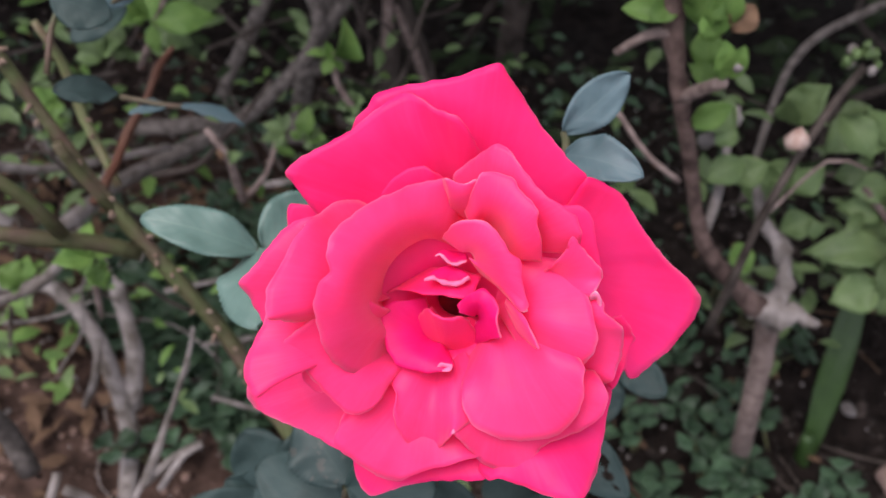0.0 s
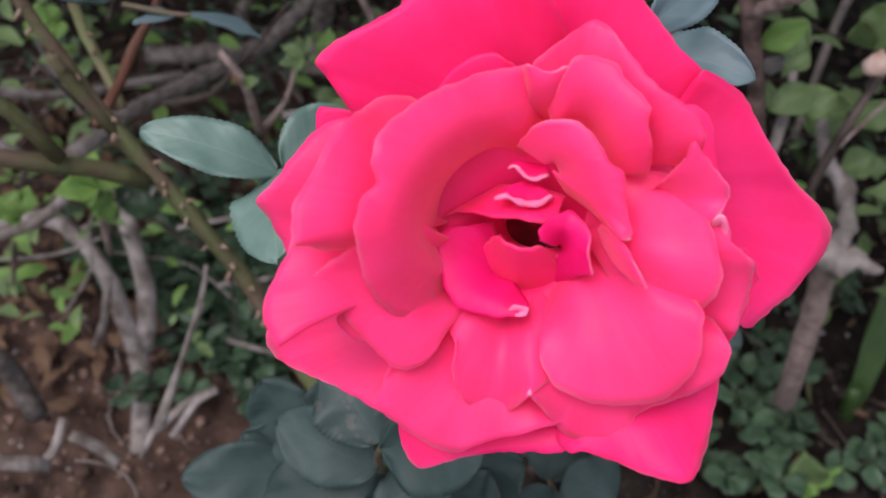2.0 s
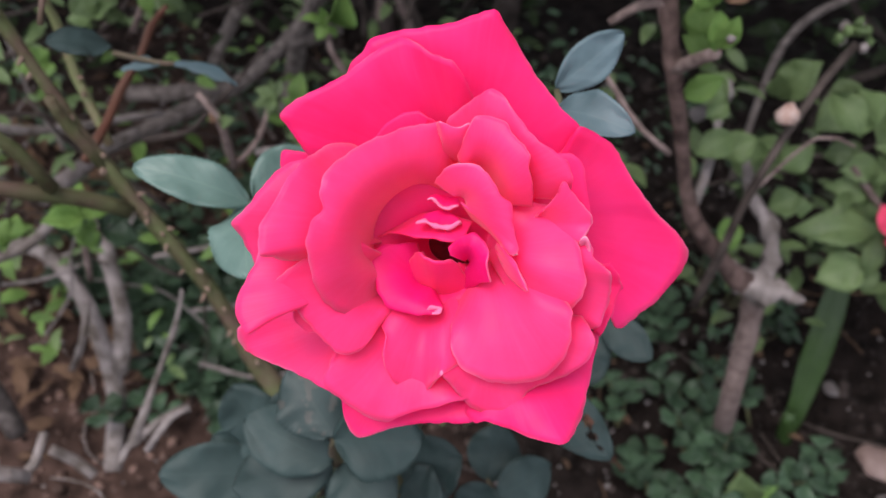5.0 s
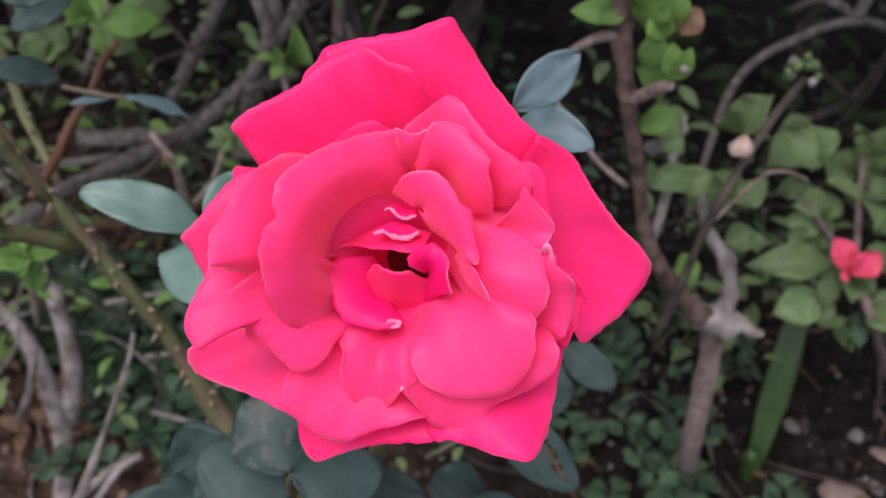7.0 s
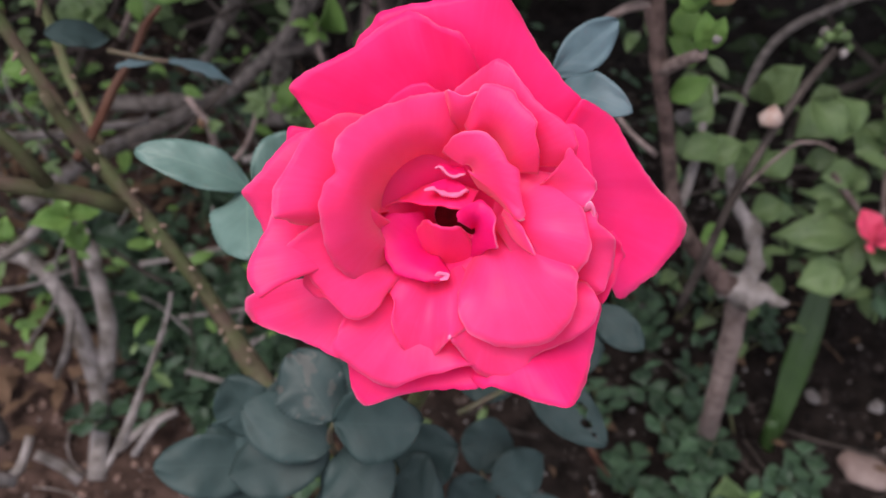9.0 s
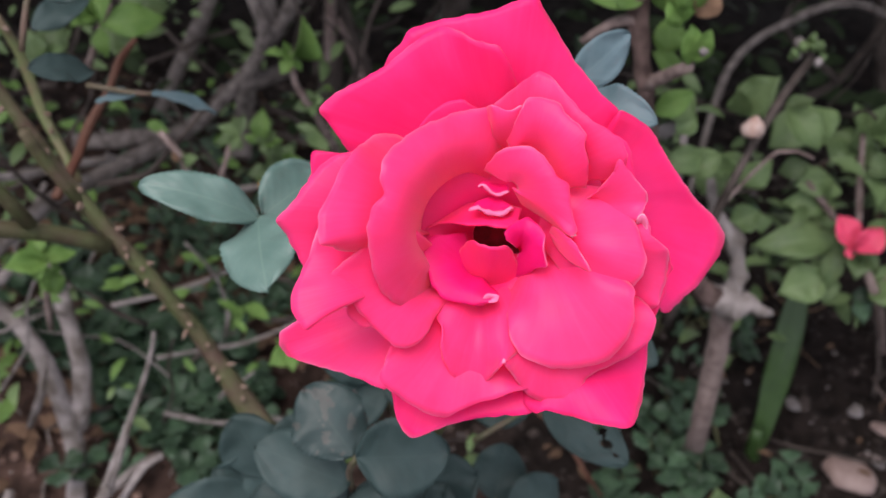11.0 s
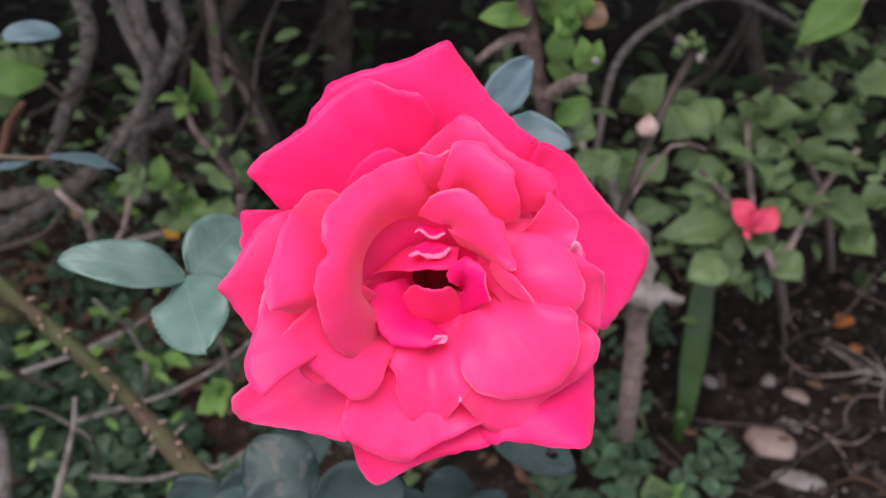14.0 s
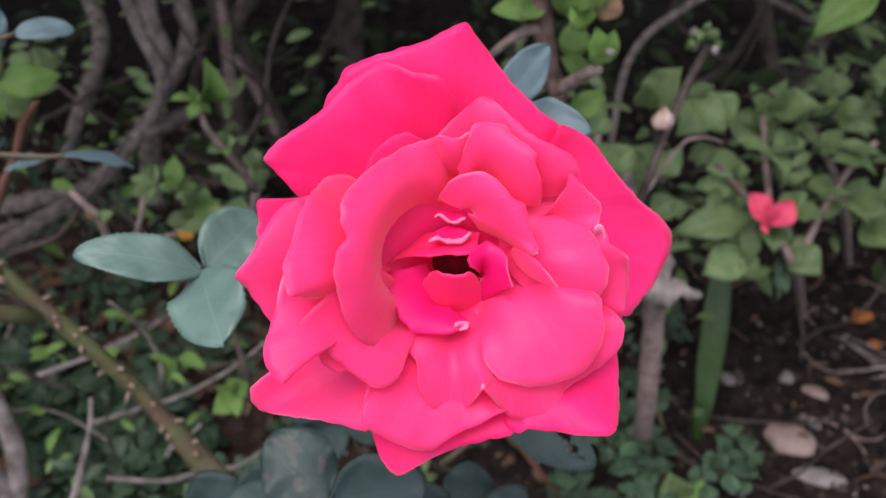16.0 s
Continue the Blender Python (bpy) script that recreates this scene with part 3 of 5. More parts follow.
bloom_petal(PALE_PETAL, (-0.8, 11.5, -1), [(-1.4, 17.2, 1), (-2.8, 20.3, 5), (-3, 21.7, 6), (-2.5, 21.9, 8), (-1.5, 21.6, 8), (-0.3, 20.8, 8), (1.5, 20.8, 8), (3.5, 21.4, 8), (4.4, 18.9, 4)], 0.35, 1.0, 2.2)
bloom_petal(PALE_PETAL, (4.3, 6.2, -4), [(1.1, 15.6, 2), (2.2, 18.4, 6), (3.3, 21, 8.5), (4.3, 22.6, 9), (6.2, 23, 9), (9, 22.3, 9), (10.7, 21.2, 9.5), (11.8, 19.2, 10), (14, 16.8, 11), (14.9, 15.1, 12), (14.6, 13.1, 11.5), (15.6, 9.7, 10), (16.1, 5.5, 5)], 0.35, 1.0, 2.2, bulge=0.675)
# inner petals
bloom_petal(PALE_PETAL, (-2.8, -7.2, -7), [(-19.3, -14.1, -6), (-16, -17.5, -3), (-13, -21.5, 2), (-13.5, -24.8, 3), (-12.6, -28.8, 2), (-10.4, -32.1, 0), (-7.6, -34, -1), (-5, -33.3, 0), (-3.2, -30.7, 4), (-1.6, -28.4, 6.7), (2.7, -26.4, 1), (5.8, -21.9, -3)], 0.35, 1.0, 2.6, bulge=0.54)
bloom_petal(PALE_PETAL, (8, -5.9, -6), [(-0.9, -12.5, -12), (0.9, -15.8, -7), (0.4, -19.5, 0), (0.2, -23.2, 3), (1.4, -26.1, 3.5), (3.7, -28.2, 4), (8.7, -30.1, 4.5), (14.4, -30, 5.5), (19, -28.4, 7), (21.4, -26.2, 8), (22.7, -23.7, 9), (23.6, -20.6, 10), (23.5, -17.5, 10.5), (23.8, -14.7, 10), (22.2, -12.4, 7), (17.8, -7.5, 0)], 0.03, 1.0, 2.3, bulge=0.675)
bloom_petal(PALE_PETAL, (7.1, -4, -2.5), [(8.1, 4.1, 0), (12.4, 6, 1), (16.2, 6.1, 2), (19.4, 5.6, 2), (21.4, 4.5, 3), (23.4, 2, 5), (24.9, -1.2, 7.5), (25.6, -4.3, 9), (26.1, -7.3, 10), (26.3, -9.6, 10), (25.7, -11.9, 9.5), (24.6, -13.6, 8.5), (22.6, -16, 6), (15.3, -17.3, 1)], 0.03, 1.0, 2.6, bulge=0.675)
bloom_petal(PALE_PETAL, (-6.8, -1.5, -14), [(1.3, 14.8, -4), (-0.1, 17.8, 2), (-1.5, 21.7, 4), (-4.3, 21.7, 5), (-7.4, 21, 6), (-9.9, 20.5, 7), (-11.9, 19.5, 8.5), (-17.6, 16.8, 12.5), (-22.8, 12.5, 16), (-24, 9.8, 18), (-24.5, 7.6, 18), (-23.8, 4.6, 17.5), (-25.8, 2.6, 17.5), (-27.1, -1.5, 17), (-26.7, -6.3, 14), (-26.2, -9.9, 12), (-24.7, -13.6, 9), (-21.8, -16.2, 6), (-18.8, -17.1, 2), (-16, -15.7, -3), (-14, -11.5, -9)], 0.5, 1.5, 2.4, lip=0.2, bulge=1.8)
# petals folded over the heart
bloom_petal(PALE_PETAL, (1.5, 6.7, 2), [(-3.6, 10, 0), (-1, 12.9, 5), (2.7, 13.9, 8), (4.8, 13.4, 8.5), (7.3, 11.5, 9), (9.7, 7.3, 9.5), (11.8, 6, 9.7), (12.1, 2.3, 9.7), (12.6, -0.6, 9.6), (13.1, -2.8, 9.6), (11.8, -4, 9.5), (10.6, -2.8, 6), (8.1, -0.1, 2), (4.4, 2.6, -1)], 0.15, 1.0, 1.8, bulge=0.54)
bloom_petal(PALE_PETAL, (9, -3, 3), [(9.2, -1.9, 5), (10.6, -3, 7), (12.5, -5.1, 9), (13.7, -7.8, 11), (15, -10.9, 12), (13.1, -9.8, 9), (11.3, -8, 6), (10, -5.5, 3)], 0.1, 1.0, 1.5)
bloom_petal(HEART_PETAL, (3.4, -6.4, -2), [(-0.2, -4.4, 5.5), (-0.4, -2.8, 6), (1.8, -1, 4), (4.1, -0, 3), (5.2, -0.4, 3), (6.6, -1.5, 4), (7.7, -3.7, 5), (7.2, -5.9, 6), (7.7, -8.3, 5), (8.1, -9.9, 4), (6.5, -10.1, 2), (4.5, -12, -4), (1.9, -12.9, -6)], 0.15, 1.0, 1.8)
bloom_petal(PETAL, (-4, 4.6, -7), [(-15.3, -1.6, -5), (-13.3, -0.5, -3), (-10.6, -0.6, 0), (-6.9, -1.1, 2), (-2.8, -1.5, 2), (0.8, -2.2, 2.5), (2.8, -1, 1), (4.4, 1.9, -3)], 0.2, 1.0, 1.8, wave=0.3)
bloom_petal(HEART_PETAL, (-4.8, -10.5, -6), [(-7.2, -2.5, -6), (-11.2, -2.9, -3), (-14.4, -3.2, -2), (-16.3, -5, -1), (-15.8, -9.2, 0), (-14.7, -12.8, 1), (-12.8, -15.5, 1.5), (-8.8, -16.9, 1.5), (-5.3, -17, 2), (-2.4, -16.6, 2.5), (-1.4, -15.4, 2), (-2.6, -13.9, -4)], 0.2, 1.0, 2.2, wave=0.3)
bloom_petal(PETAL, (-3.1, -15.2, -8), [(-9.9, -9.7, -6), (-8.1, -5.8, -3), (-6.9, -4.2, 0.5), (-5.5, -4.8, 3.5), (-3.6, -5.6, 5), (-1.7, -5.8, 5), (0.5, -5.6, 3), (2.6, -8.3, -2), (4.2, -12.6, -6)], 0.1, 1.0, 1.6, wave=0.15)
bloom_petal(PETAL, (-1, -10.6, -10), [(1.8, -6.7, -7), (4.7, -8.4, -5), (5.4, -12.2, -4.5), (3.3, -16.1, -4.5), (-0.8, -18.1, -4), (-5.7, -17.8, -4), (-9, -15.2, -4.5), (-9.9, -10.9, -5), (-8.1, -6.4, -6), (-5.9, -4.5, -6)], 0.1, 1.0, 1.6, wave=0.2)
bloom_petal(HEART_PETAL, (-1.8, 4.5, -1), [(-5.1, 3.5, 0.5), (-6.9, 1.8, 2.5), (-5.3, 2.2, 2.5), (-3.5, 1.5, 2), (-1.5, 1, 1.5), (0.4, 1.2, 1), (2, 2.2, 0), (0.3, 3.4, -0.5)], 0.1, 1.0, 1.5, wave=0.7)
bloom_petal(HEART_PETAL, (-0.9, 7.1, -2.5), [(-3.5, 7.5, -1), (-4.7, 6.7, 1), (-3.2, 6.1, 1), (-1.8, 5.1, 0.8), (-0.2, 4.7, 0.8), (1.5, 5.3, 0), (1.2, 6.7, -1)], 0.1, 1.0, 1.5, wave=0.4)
bloom_petal(FADED, (-3.1, -16.1, 1), [(-4.7, -15.8, 2), (-4, -14.9, 2.6), (-2.6, -15, 3), (-1.6, -15.4, 3), (-2, -16.6, 2.8), (-3.7, -16.7, 2.4)], 0.1, 1.0, 1.5, wave=0.4, name="faded_petal", label="crumpled pale petal edge")
bloom_petal(FADED, (26.5, -2.1, 6), [(25.2, -1.9, 7), (25.3, -0.8, 9), (26, -0.1, 9.8), (26.7, -0.6, 9.8), (27.2, -2, 9), (27.2, -3.3, 8)], 0.1, 1.0, 1.8, wave=0.2, name="faded_petal", label="folded petal edge faded to pale pink")
for line, r in (([(-7.1, 1.7, 3.1), (-6.2, 2.1, 3.2), (-5.3, 2.2, 3.2), (-4.2, 1.7, 2.8), (-3.2, 1.3, 2.6), (-1.6, 0.9, 2.2), (-0.3, 0.9, 1.8), (0.9, 1.6, 1.4), (1.9, 2.2, 1.0)], 0.42), ([(-4.9, 6.4, 1.6), (-4.1, 6.8, 1.6), (-3.4, 6.4, 1.6), (-2.8, 5.8, 1.5), (-1.8, 5.0, 1.4), (-0.6, 4.8, 1.3), (0.3, 5.1, 1.0), (1.4, 5.4, 0.6)], 0.36)):
    tube("faded_edge", np.array(line) * 0.001, [r * 0.0005] + [r * 0.001, r * 0.0013] * ((len(line) - 1) // 2) + [r * 0.0005] * (1 - len(line) % 2), FADED, rose, rough=0.4, sides=8, label="crumpled petal edge bleached whitish", step=0.0008, grain=900)
for tip, size in (((12.5, -3.8, 8.5), (0.0013, 0.0009, 0.0007)), ((-1.5, -27.9, 6.5), (0.0007, 0.0013, 0.0006))):
    v, f = lump(random.Random(2), size, 1.0, 2, 2)
    link_mesh("bleached_tip", [q + Vector(tip) * 0.001 for q in v], f, FADED, rose, "bleached white petal tip")
# lump at the bottom of the pit; its dark maroon stands in for shade
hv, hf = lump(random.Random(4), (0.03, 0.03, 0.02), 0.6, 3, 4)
receptacle = link_mesh("receptacle", [v + Vector((-0.002, -0.003, -0.021)) for v in hv], hf, HEART, rose, "brown-red heart of the bloom, darkened for the shade in its hollow")


def to_rose(p):
    return tuple(ROSE.inverted() @ Vector(p))


rng = random.Random(21)
for k in range(9):
    b = Vector((rng.uniform(2, 9), rng.uniform(-14, -9), -11)) * 0.001
    e = b + Vector((rng.uniform(-3, 3), rng.uniform(-3, 2), rng.uniform(3, 6))) * 0.001
    tube("stamen", [b, (b + e) / 2 + Vector((0.0006, 0, 0)), e], [0.0002, 0.0002, 0.0004], STAMEN, receptacle, sides=5, step=0.003)
base = Vector((-0.0012, -0.004, -0.024))
calyx = tube("calyx", [base + Vector((0, 0, 0.004)), base + Vector((0, -0.001, -0.004)), base + Vector((0, -0.002, -0.014))], [0.012, 0.011, 0.003], STALK, rose, sides=12, step=0.003)
for k in range(5):
    w = k * 1.257 + 0.4
    d = Vector((math.cos(w), math.sin(w), 0))
    leaf(base, base + d * 0.03 + Vector((0, 0, -0.014)), 0.008, ROSE_LEAF, calyx, face=(0, 0, -1), shape=0.6, name="sepal", seed=k)
tube("flower_stem", [base + Vector((0, -0.002, -0.012)), to_rose((0.085, 0.225, 0.43)), to_rose((0.075, 0.25, 0.3)), to_rose((0.085, 0.27, 0.12)), to_rose((0.08, 0.28, -0.02))], [0.0025, 0.0026, 0.0035, 0.005, 0.006], CANE, rose, sides=8, step=0.008)


# ---- rose leaf sprays ----
def spray(label, stalk, leaves, mat, group="rose leaf sprays", stalk_mat=None, r=0.0009):
    """A compound rose leaf: its stalk line and its leaflets (base, tip, width, facing, fold, droop[, material])."""
    ob = thing("rose_leaf_spray", label, "leaf", stalk[0], group)
    tube("stalk", stalk, [r * 1.3] * (len(stalk) - 1) + [r], stalk_mat or RED_STALK, ob, sides=6, step=0.006)
    for k, (b, t, w, fc, fold, droop, *own) in enumerate(leaves):
        leaf(b, t, w, own[0] if own else mat, ob, fc, fold, droop, serrate=0.05, shape=0.95, blunt=0.6, seed=k + len(label), rows=55 if len(own) > 1 else 39, cols=25 if len(own) > 1 else 11, holes=own[1] if len(own) > 1 else ())
    return ob


UP = (0, -0.55, 0.8)
CAMW = (0, -0.72, 0.69)
spray("pale grey-green rose leaf with three leaflets", [(0.0372, 0.2747, 0.4019), (0.0281, 0.262, 0.4253), (0.019, 0.2593, 0.4293)], [
    ((0.0193, 0.2592, 0.4292), (-0.0128, 0.256, 0.4404), 0.0145, (0.1, -0.35, 0.9), 0.15, 0.10),
    ((0.0194, 0.2597, 0.4296), (0.0271, 0.2288, 0.4321), 0.022, (-0.1, -0.75, 0.65), 0.12, 0.06),
    ((0.02, 0.2614, 0.4284), (0.0347, 0.2812, 0.4313), 0.020, (-0.1, -0.8, 0.55), 0.12, 0.05),
], ROSE_LEAF_PALE)
spray("blue-green rose leaf with two leaflets beside the bloom", [(0.0993, 0.2557, 0.4659), (0.1033, 0.2719, 0.4712), (0.1022, 0.2791, 0.4724)], [
    ((0.1018, 0.2793, 0.4728), (0.1182, 0.2945, 0.4838), 0.0125, (0.2, -0.75, 0.6), 0.2, 0.05),
    ((0.1019, 0.264, 0.4771), (0.1203, 0.2519, 0.4836), 0.0125, (0.1, -0.6, 0.8), 0.25, 0.14),
], ROSE_LEAF_BLUE)
spray("dark blue-green rose leaf with insect-eaten holes", [(0.0951, 0.2502, 0.3428), (0.1138, 0.2619, 0.3491), (0.1188, 0.265, 0.3529)], [
    ((0.1188, 0.2651, 0.353), (0.1462, 0.239, 0.354), 0.0185, (0.1, -0.7, 0.7), 0.12, 0.06, ROSE_LEAF, ((0.28, 0.62, 0.1, 0.07), (0.42, 0.74, 0.1, 0.06), (0.22, 0.5, 0.05, 0.03), (0.5, 0.86, 0.06, 0.04))),
    ((0.1158, 0.2641, 0.3514), (0.0942, 0.2644, 0.3409), 0.016, (0, -0.6, 0.8), 0.15, 0.08),
], ROSE_LEAF)
spray("dark green rose leaf with five broad leaflets", [(0.0694, 0.2345, 0.2939), (0.0542, 0.2207, 0.3557), (0.0551, 0.2141, 0.3815)], [
    ((0.0551, 0.2124, 0.3839), (0.0809, 0.211, 0.392), 0.024, (0.1, -0.75, 0.65), 0.16, 0.05),
    ((0.0543, 0.217, 0.3774), (0.0375, 0.2346, 0.3853), 0.024, (-0.1, -0.7, 0.7), 0.12, 0.06, ROSE_LEAF_SPOT),
    ((0.0539, 0.218, 0.3598), (0.023, 0.2273, 0.3623), 0.022, (-0.1, -0.6, 0.8), 0.12, 0.08),
    ((0.056, 0.2193, 0.3547), (0.075, 0.2016, 0.3563), 0.026, (0.1, -0.6, 0.8), 0.12, 0.06),
    ((0.0534, 0.2193, 0.3547), (0.0214, 0.2135, 0.3413), 0.022, (0, -0.55, 0.85), 0.12, 0.1),
], ROSE_LEAF)
spray("dark green rose leaf with serrated leaflets", [(0.0836, 0.2383, 0.274), (0.0738, 0.2289, 0.3259), (0.0753, 0.2341, 0.3353)], [
    ((0.0751, 0.2309, 0.3368), (0.0956, 0.2332, 0.3492), 0.026, (0.1, -0.7, 0.7), 0.1, 0.05),
    ((0.068, 0.2275, 0.3247), (0.0508, 0.2226, 0.3331), 0.022, (0, -0.6, 0.8), 0.1, 0.06),
    ((0.0773, 0.2261, 0.3303), (0.0915, 0.2152, 0.337), 0.03, (0, -0.7, 0.7), 0.1, 0.05),
    ((0.07, 0.2226, 0.3218), (0.0533, 0.2055, 0.3232), 0.03, (0, -0.7, 0.7), 0.1, 0.05),
    ((0.0836, 0.2219, 0.3225), (0.0939, 0.1987, 0.3224), 0.03, (0, -0.7, 0.7), 0.1, 0.05),
], ROSE_LEAF)
spray("dark green rose leaf in the shade of the bloom", [(0.1269, 0.2386, 0.2577), (0.1155, 0.2455, 0.2944), (0.1093, 0.2524, 0.3036)], [
    ((0.1093, 0.2515, 0.303), (0.1123, 0.272, 0.3117), 0.022, (0, -0.7, 0.7), 0.1, 0.05),
    ((0.1107, 0.2468, 0.3063), (0.1018, 0.2266, 0.3043), 0.022, (0, -0.6, 0.8), 0.1, 0.08),
    ((0.1139, 0.2439, 0.305), (0.1332, 0.2599, 0.3078), 0.02, (0.1, -0.6, 0.8), 0.1, 0.08),
    ((0.1197, 0.2396, 0.2917), (0.1508, 0.2374, 0.2985), 0.024, (0.1, -0.6, 0.8), 0.1, 0.08),
], ROSE_LEAF)
spray("dark green rose leaf with rounded leaflets", [(0.0194, 0.2433, 0.2545), (0.0246, 0.2467, 0.3025), (0.0246, 0.2472, 0.3269)], [
    ((0.0255, 0.2452, 0.3194), (0.01, 0.2528, 0.3391), 0.024, (-0.1, -0.75, 0.6), 0.1, 0.05),
    ((0.0265, 0.2397, 0.3098), (0.0047, 0.2424, 0.3204), 0.026, (0, -0.7, 0.7), 0.1, 0.06),
    ((0.0256, 0.238, 0.3088), (-0.0113, 0.2268, 0.3138), 0.024, (0, -0.6, 0.8), 0.12, 0.06),
    ((0.0266, 0.2473, 0.3268), (0.0439, 0.253, 0.3421), 0.02, (0, -0.7, 0.7), 0.1, 0.05),
    ((0.028, 0.24, 0.298), (0.0204, 0.2146, 0.296), 0.026, (0, -0.7, 0.7), 0.1, 0.06),
], ROSE_LEAF)
spray("shaded rose leaf under the bloom", [(0.0685, 0.2711, 0.3183), (0.0635, 0.2767, 0.3352), (0.0591, 0.2824, 0.3399)], [
    ((0.0592, 0.2816, 0.3392), (0.0368, 0.2769, 0.3489), 0.018, UP, 0.1, 0.06),
    ((0.0613, 0.28, 0.3379), (0.0847, 0.2728, 0.3336), 0.02, UP, 0.1, 0.06),
    ((0.0636, 0.2751, 0.3339), (0.0392, 0.265, 0.3262), 0.02, UP, 0.1, 0.06),
], ROSE_LEAF)
spray("narrow blue-green rose leaf hanging edge-on", [(-0.073, 0.3793, 0.3814), (-0.0539, 0.3787, 0.3805), (-0.0456, 0.3766, 0.383)], [
    ((-0.046, 0.3765, 0.383), (-0.0202, 0.3791, 0.3746), 0.012, (0, 0.25, 0.95), 0.1, 0.05),
    ((-0.0529, 0.3784, 0.3796), (-0.0693, 0.3764, 0.3758), 0.012, (0, 0.2, 0.95), 0.1, 0.05),
], ROSE_LEAF_BLUE)
spray("pale blue-green rose leaf high on its cane", [(-0.0697, 0.3742, 0.4285), (-0.0594, 0.3764, 0.4344), (-0.0539, 0.3788, 0.4356)], [
    ((-0.0539, 0.3788, 0.4356), (-0.0346, 0.3837, 0.4347), 0.0105, (0, -0.3, 0.95), 0.15, 0.08),
    ((-0.0588, 0.3792, 0.4306), (-0.0722, 0.3803, 0.4408), 0.02, CAMW, 0.15, 0.08),
], ROSE_LEAF_BLUE)
spray("dark green rose leaf above the canes", [(-0.0706, 0.3249, 0.4315), (-0.0702, 0.3344, 0.4439), (-0.0676, 0.3411, 0.4516)], [
    ((-0.0686, 0.3368, 0.456), (-0.0492, 0.3365, 0.4497), 0.016, CAMW, 0.12, 0.06),
    ((-0.0756, 0.3757, 0.4308), (-0.067, 0.3817, 0.4334), 0.014, CAMW, 0.12, 0.06, ROSE_LEAF_BLUE),
    ((-0.0686, 0.3223, 0.4265), (-0.0533, 0.3375, 0.4174), 0.012, (0, -0.5, 0.85), 0.12, 0.08, ROSE_LEAF),
    ((-0.1006, 0.4007, 0.3903), (-0.0845, 0.4258, 0.3954), 0.014, CAMW, 0.12, 0.08, ROSE_LEAF),
], ROSE_LEAF)
spray("dark rose leaf hanging below the bloom", [(0.1333, 0.2867, 0.3601), (0.1418, 0.2898, 0.3647)], [
    ((0.1406, 0.2911, 0.3655), (0.1585, 0.2756, 0.3641), 0.014, CAMW, 0.15, 0.06),
    ((0.1393, 0.2867, 0.3614), (0.1358, 0.2707, 0.3478), 0.016, CAMW, 0.15, 0.06),
], ROSE_LEAF)


# ---- rose canes ----
def cane(label, pts, radii, thorns=8, mat=None, seed=0, extra=()):
    ob = thing("rose_cane", label, "cane", pts[-1], "rose canes")
    stem = tube("cane_stem", pts, radii, mat or CANE, ob, rough=0.2, sides=10, seed=seed, step=0.01)
    for p, r in extra:
        tube("side_cane", p, r, mat or CANE, ob, rough=0.1, sides=9, seed=seed + 1, step=0.01)
    rng = random.Random(seed)
    p = [Vector(q) for q in pts]
    for _ in range(thorns):
        i = rng.randrange(len(p) - 1)
        s = rng.random()
        c = p[i].lerp(p[i + 1], s)
        r = radii[i] * (1 - s) + radii[i + 1] * s
        d = (p[i + 1] - p[i]).normalized()
        o = Vector((rng.uniform(-1, 1), rng.uniform(-1, 0.2), rng.uniform(-0.1, 1)))
        o = (o - d * o.dot(d)).normalized()
        long = rng.uniform(0.0004, 0.0026)
        tube("thorn", [c + o * r * 0.7, c + o * (r + 0.0016) + d * 0.0006, c + o * (r + 0.0016 + long * 0.6) + d * 0.001, c + o * (r + 0.0016 + long) + d * long * 0.5], [0.0013, 0.0009, 0.0005, 0.0002], THORN, stem, sides=6, step=0.004)
    return ob


cane("thorny green-brown rose cane with a pruned fork", [(-0.1181, 0.3631, 0.4216), (-0.0946, 0.3559, 0.3829), (-0.0683, 0.3456, 0.3469), (-0.0354, 0.3345, 0.3077), (-0.0198, 0.33, 0.2834), (0.0022, 0.3166, 0.2573), (0.0221, 0.313, 0.217), (0.0469, 0.4013, 0)],
     [0.0026, 0.0028, 0.0032, 0.0037, 0.0041, 0.0044, 0.0048, 0.0056], 34, seed=3,
     extra=(([(-0.1117, 0.3093, 0.3636), (-0.09, 0.3163, 0.3553), (-0.0743, 0.3289, 0.3429), (-0.0594, 0.3389, 0.3302)], [0.0032, 0.0034, 0.0036, 0.004]),
            ([(-0.0867, 0.3451, 0.381), (-0.0822, 0.3465, 0.367), (-0.0697, 0.3451, 0.348)], [0.0025, 0.0028, 0.0032]),
            ([(-0.1015, 0.3143, 0.3917), (-0.0891, 0.3167, 0.3775), (-0.0808, 0.3214, 0.3543)], [0.0025, 0.0028, 0.003])))
cane("slender green rose stem rising past the canes", [(-0.1192, 0.4069, 0.3934), (-0.1121, 0.409, 0.3723), (-0.1053, 0.4042, 0.3446), (-0.0881, 0.3888, 0.3182)], [0.0018, 0.002, 0.0022, 0.0024], 3, mat=STALK, seed=5)
cane("young rust-red rose shoot", [(-0.0681, 0.4307, 0.3724), (-0.0767, 0.4308, 0.3597), (-0.0799, 0.4212, 0.3495), (-0.0873, 0.407, 0.3369), (-0.0869, 0.3888, 0.3328), (-0.0903, 0.3664, 0.3275)], [0.0012, 0.002, 0.0018, 0.0024, 0.0022, 0.0022], 0, mat=RED_SHOOT, seed=6)

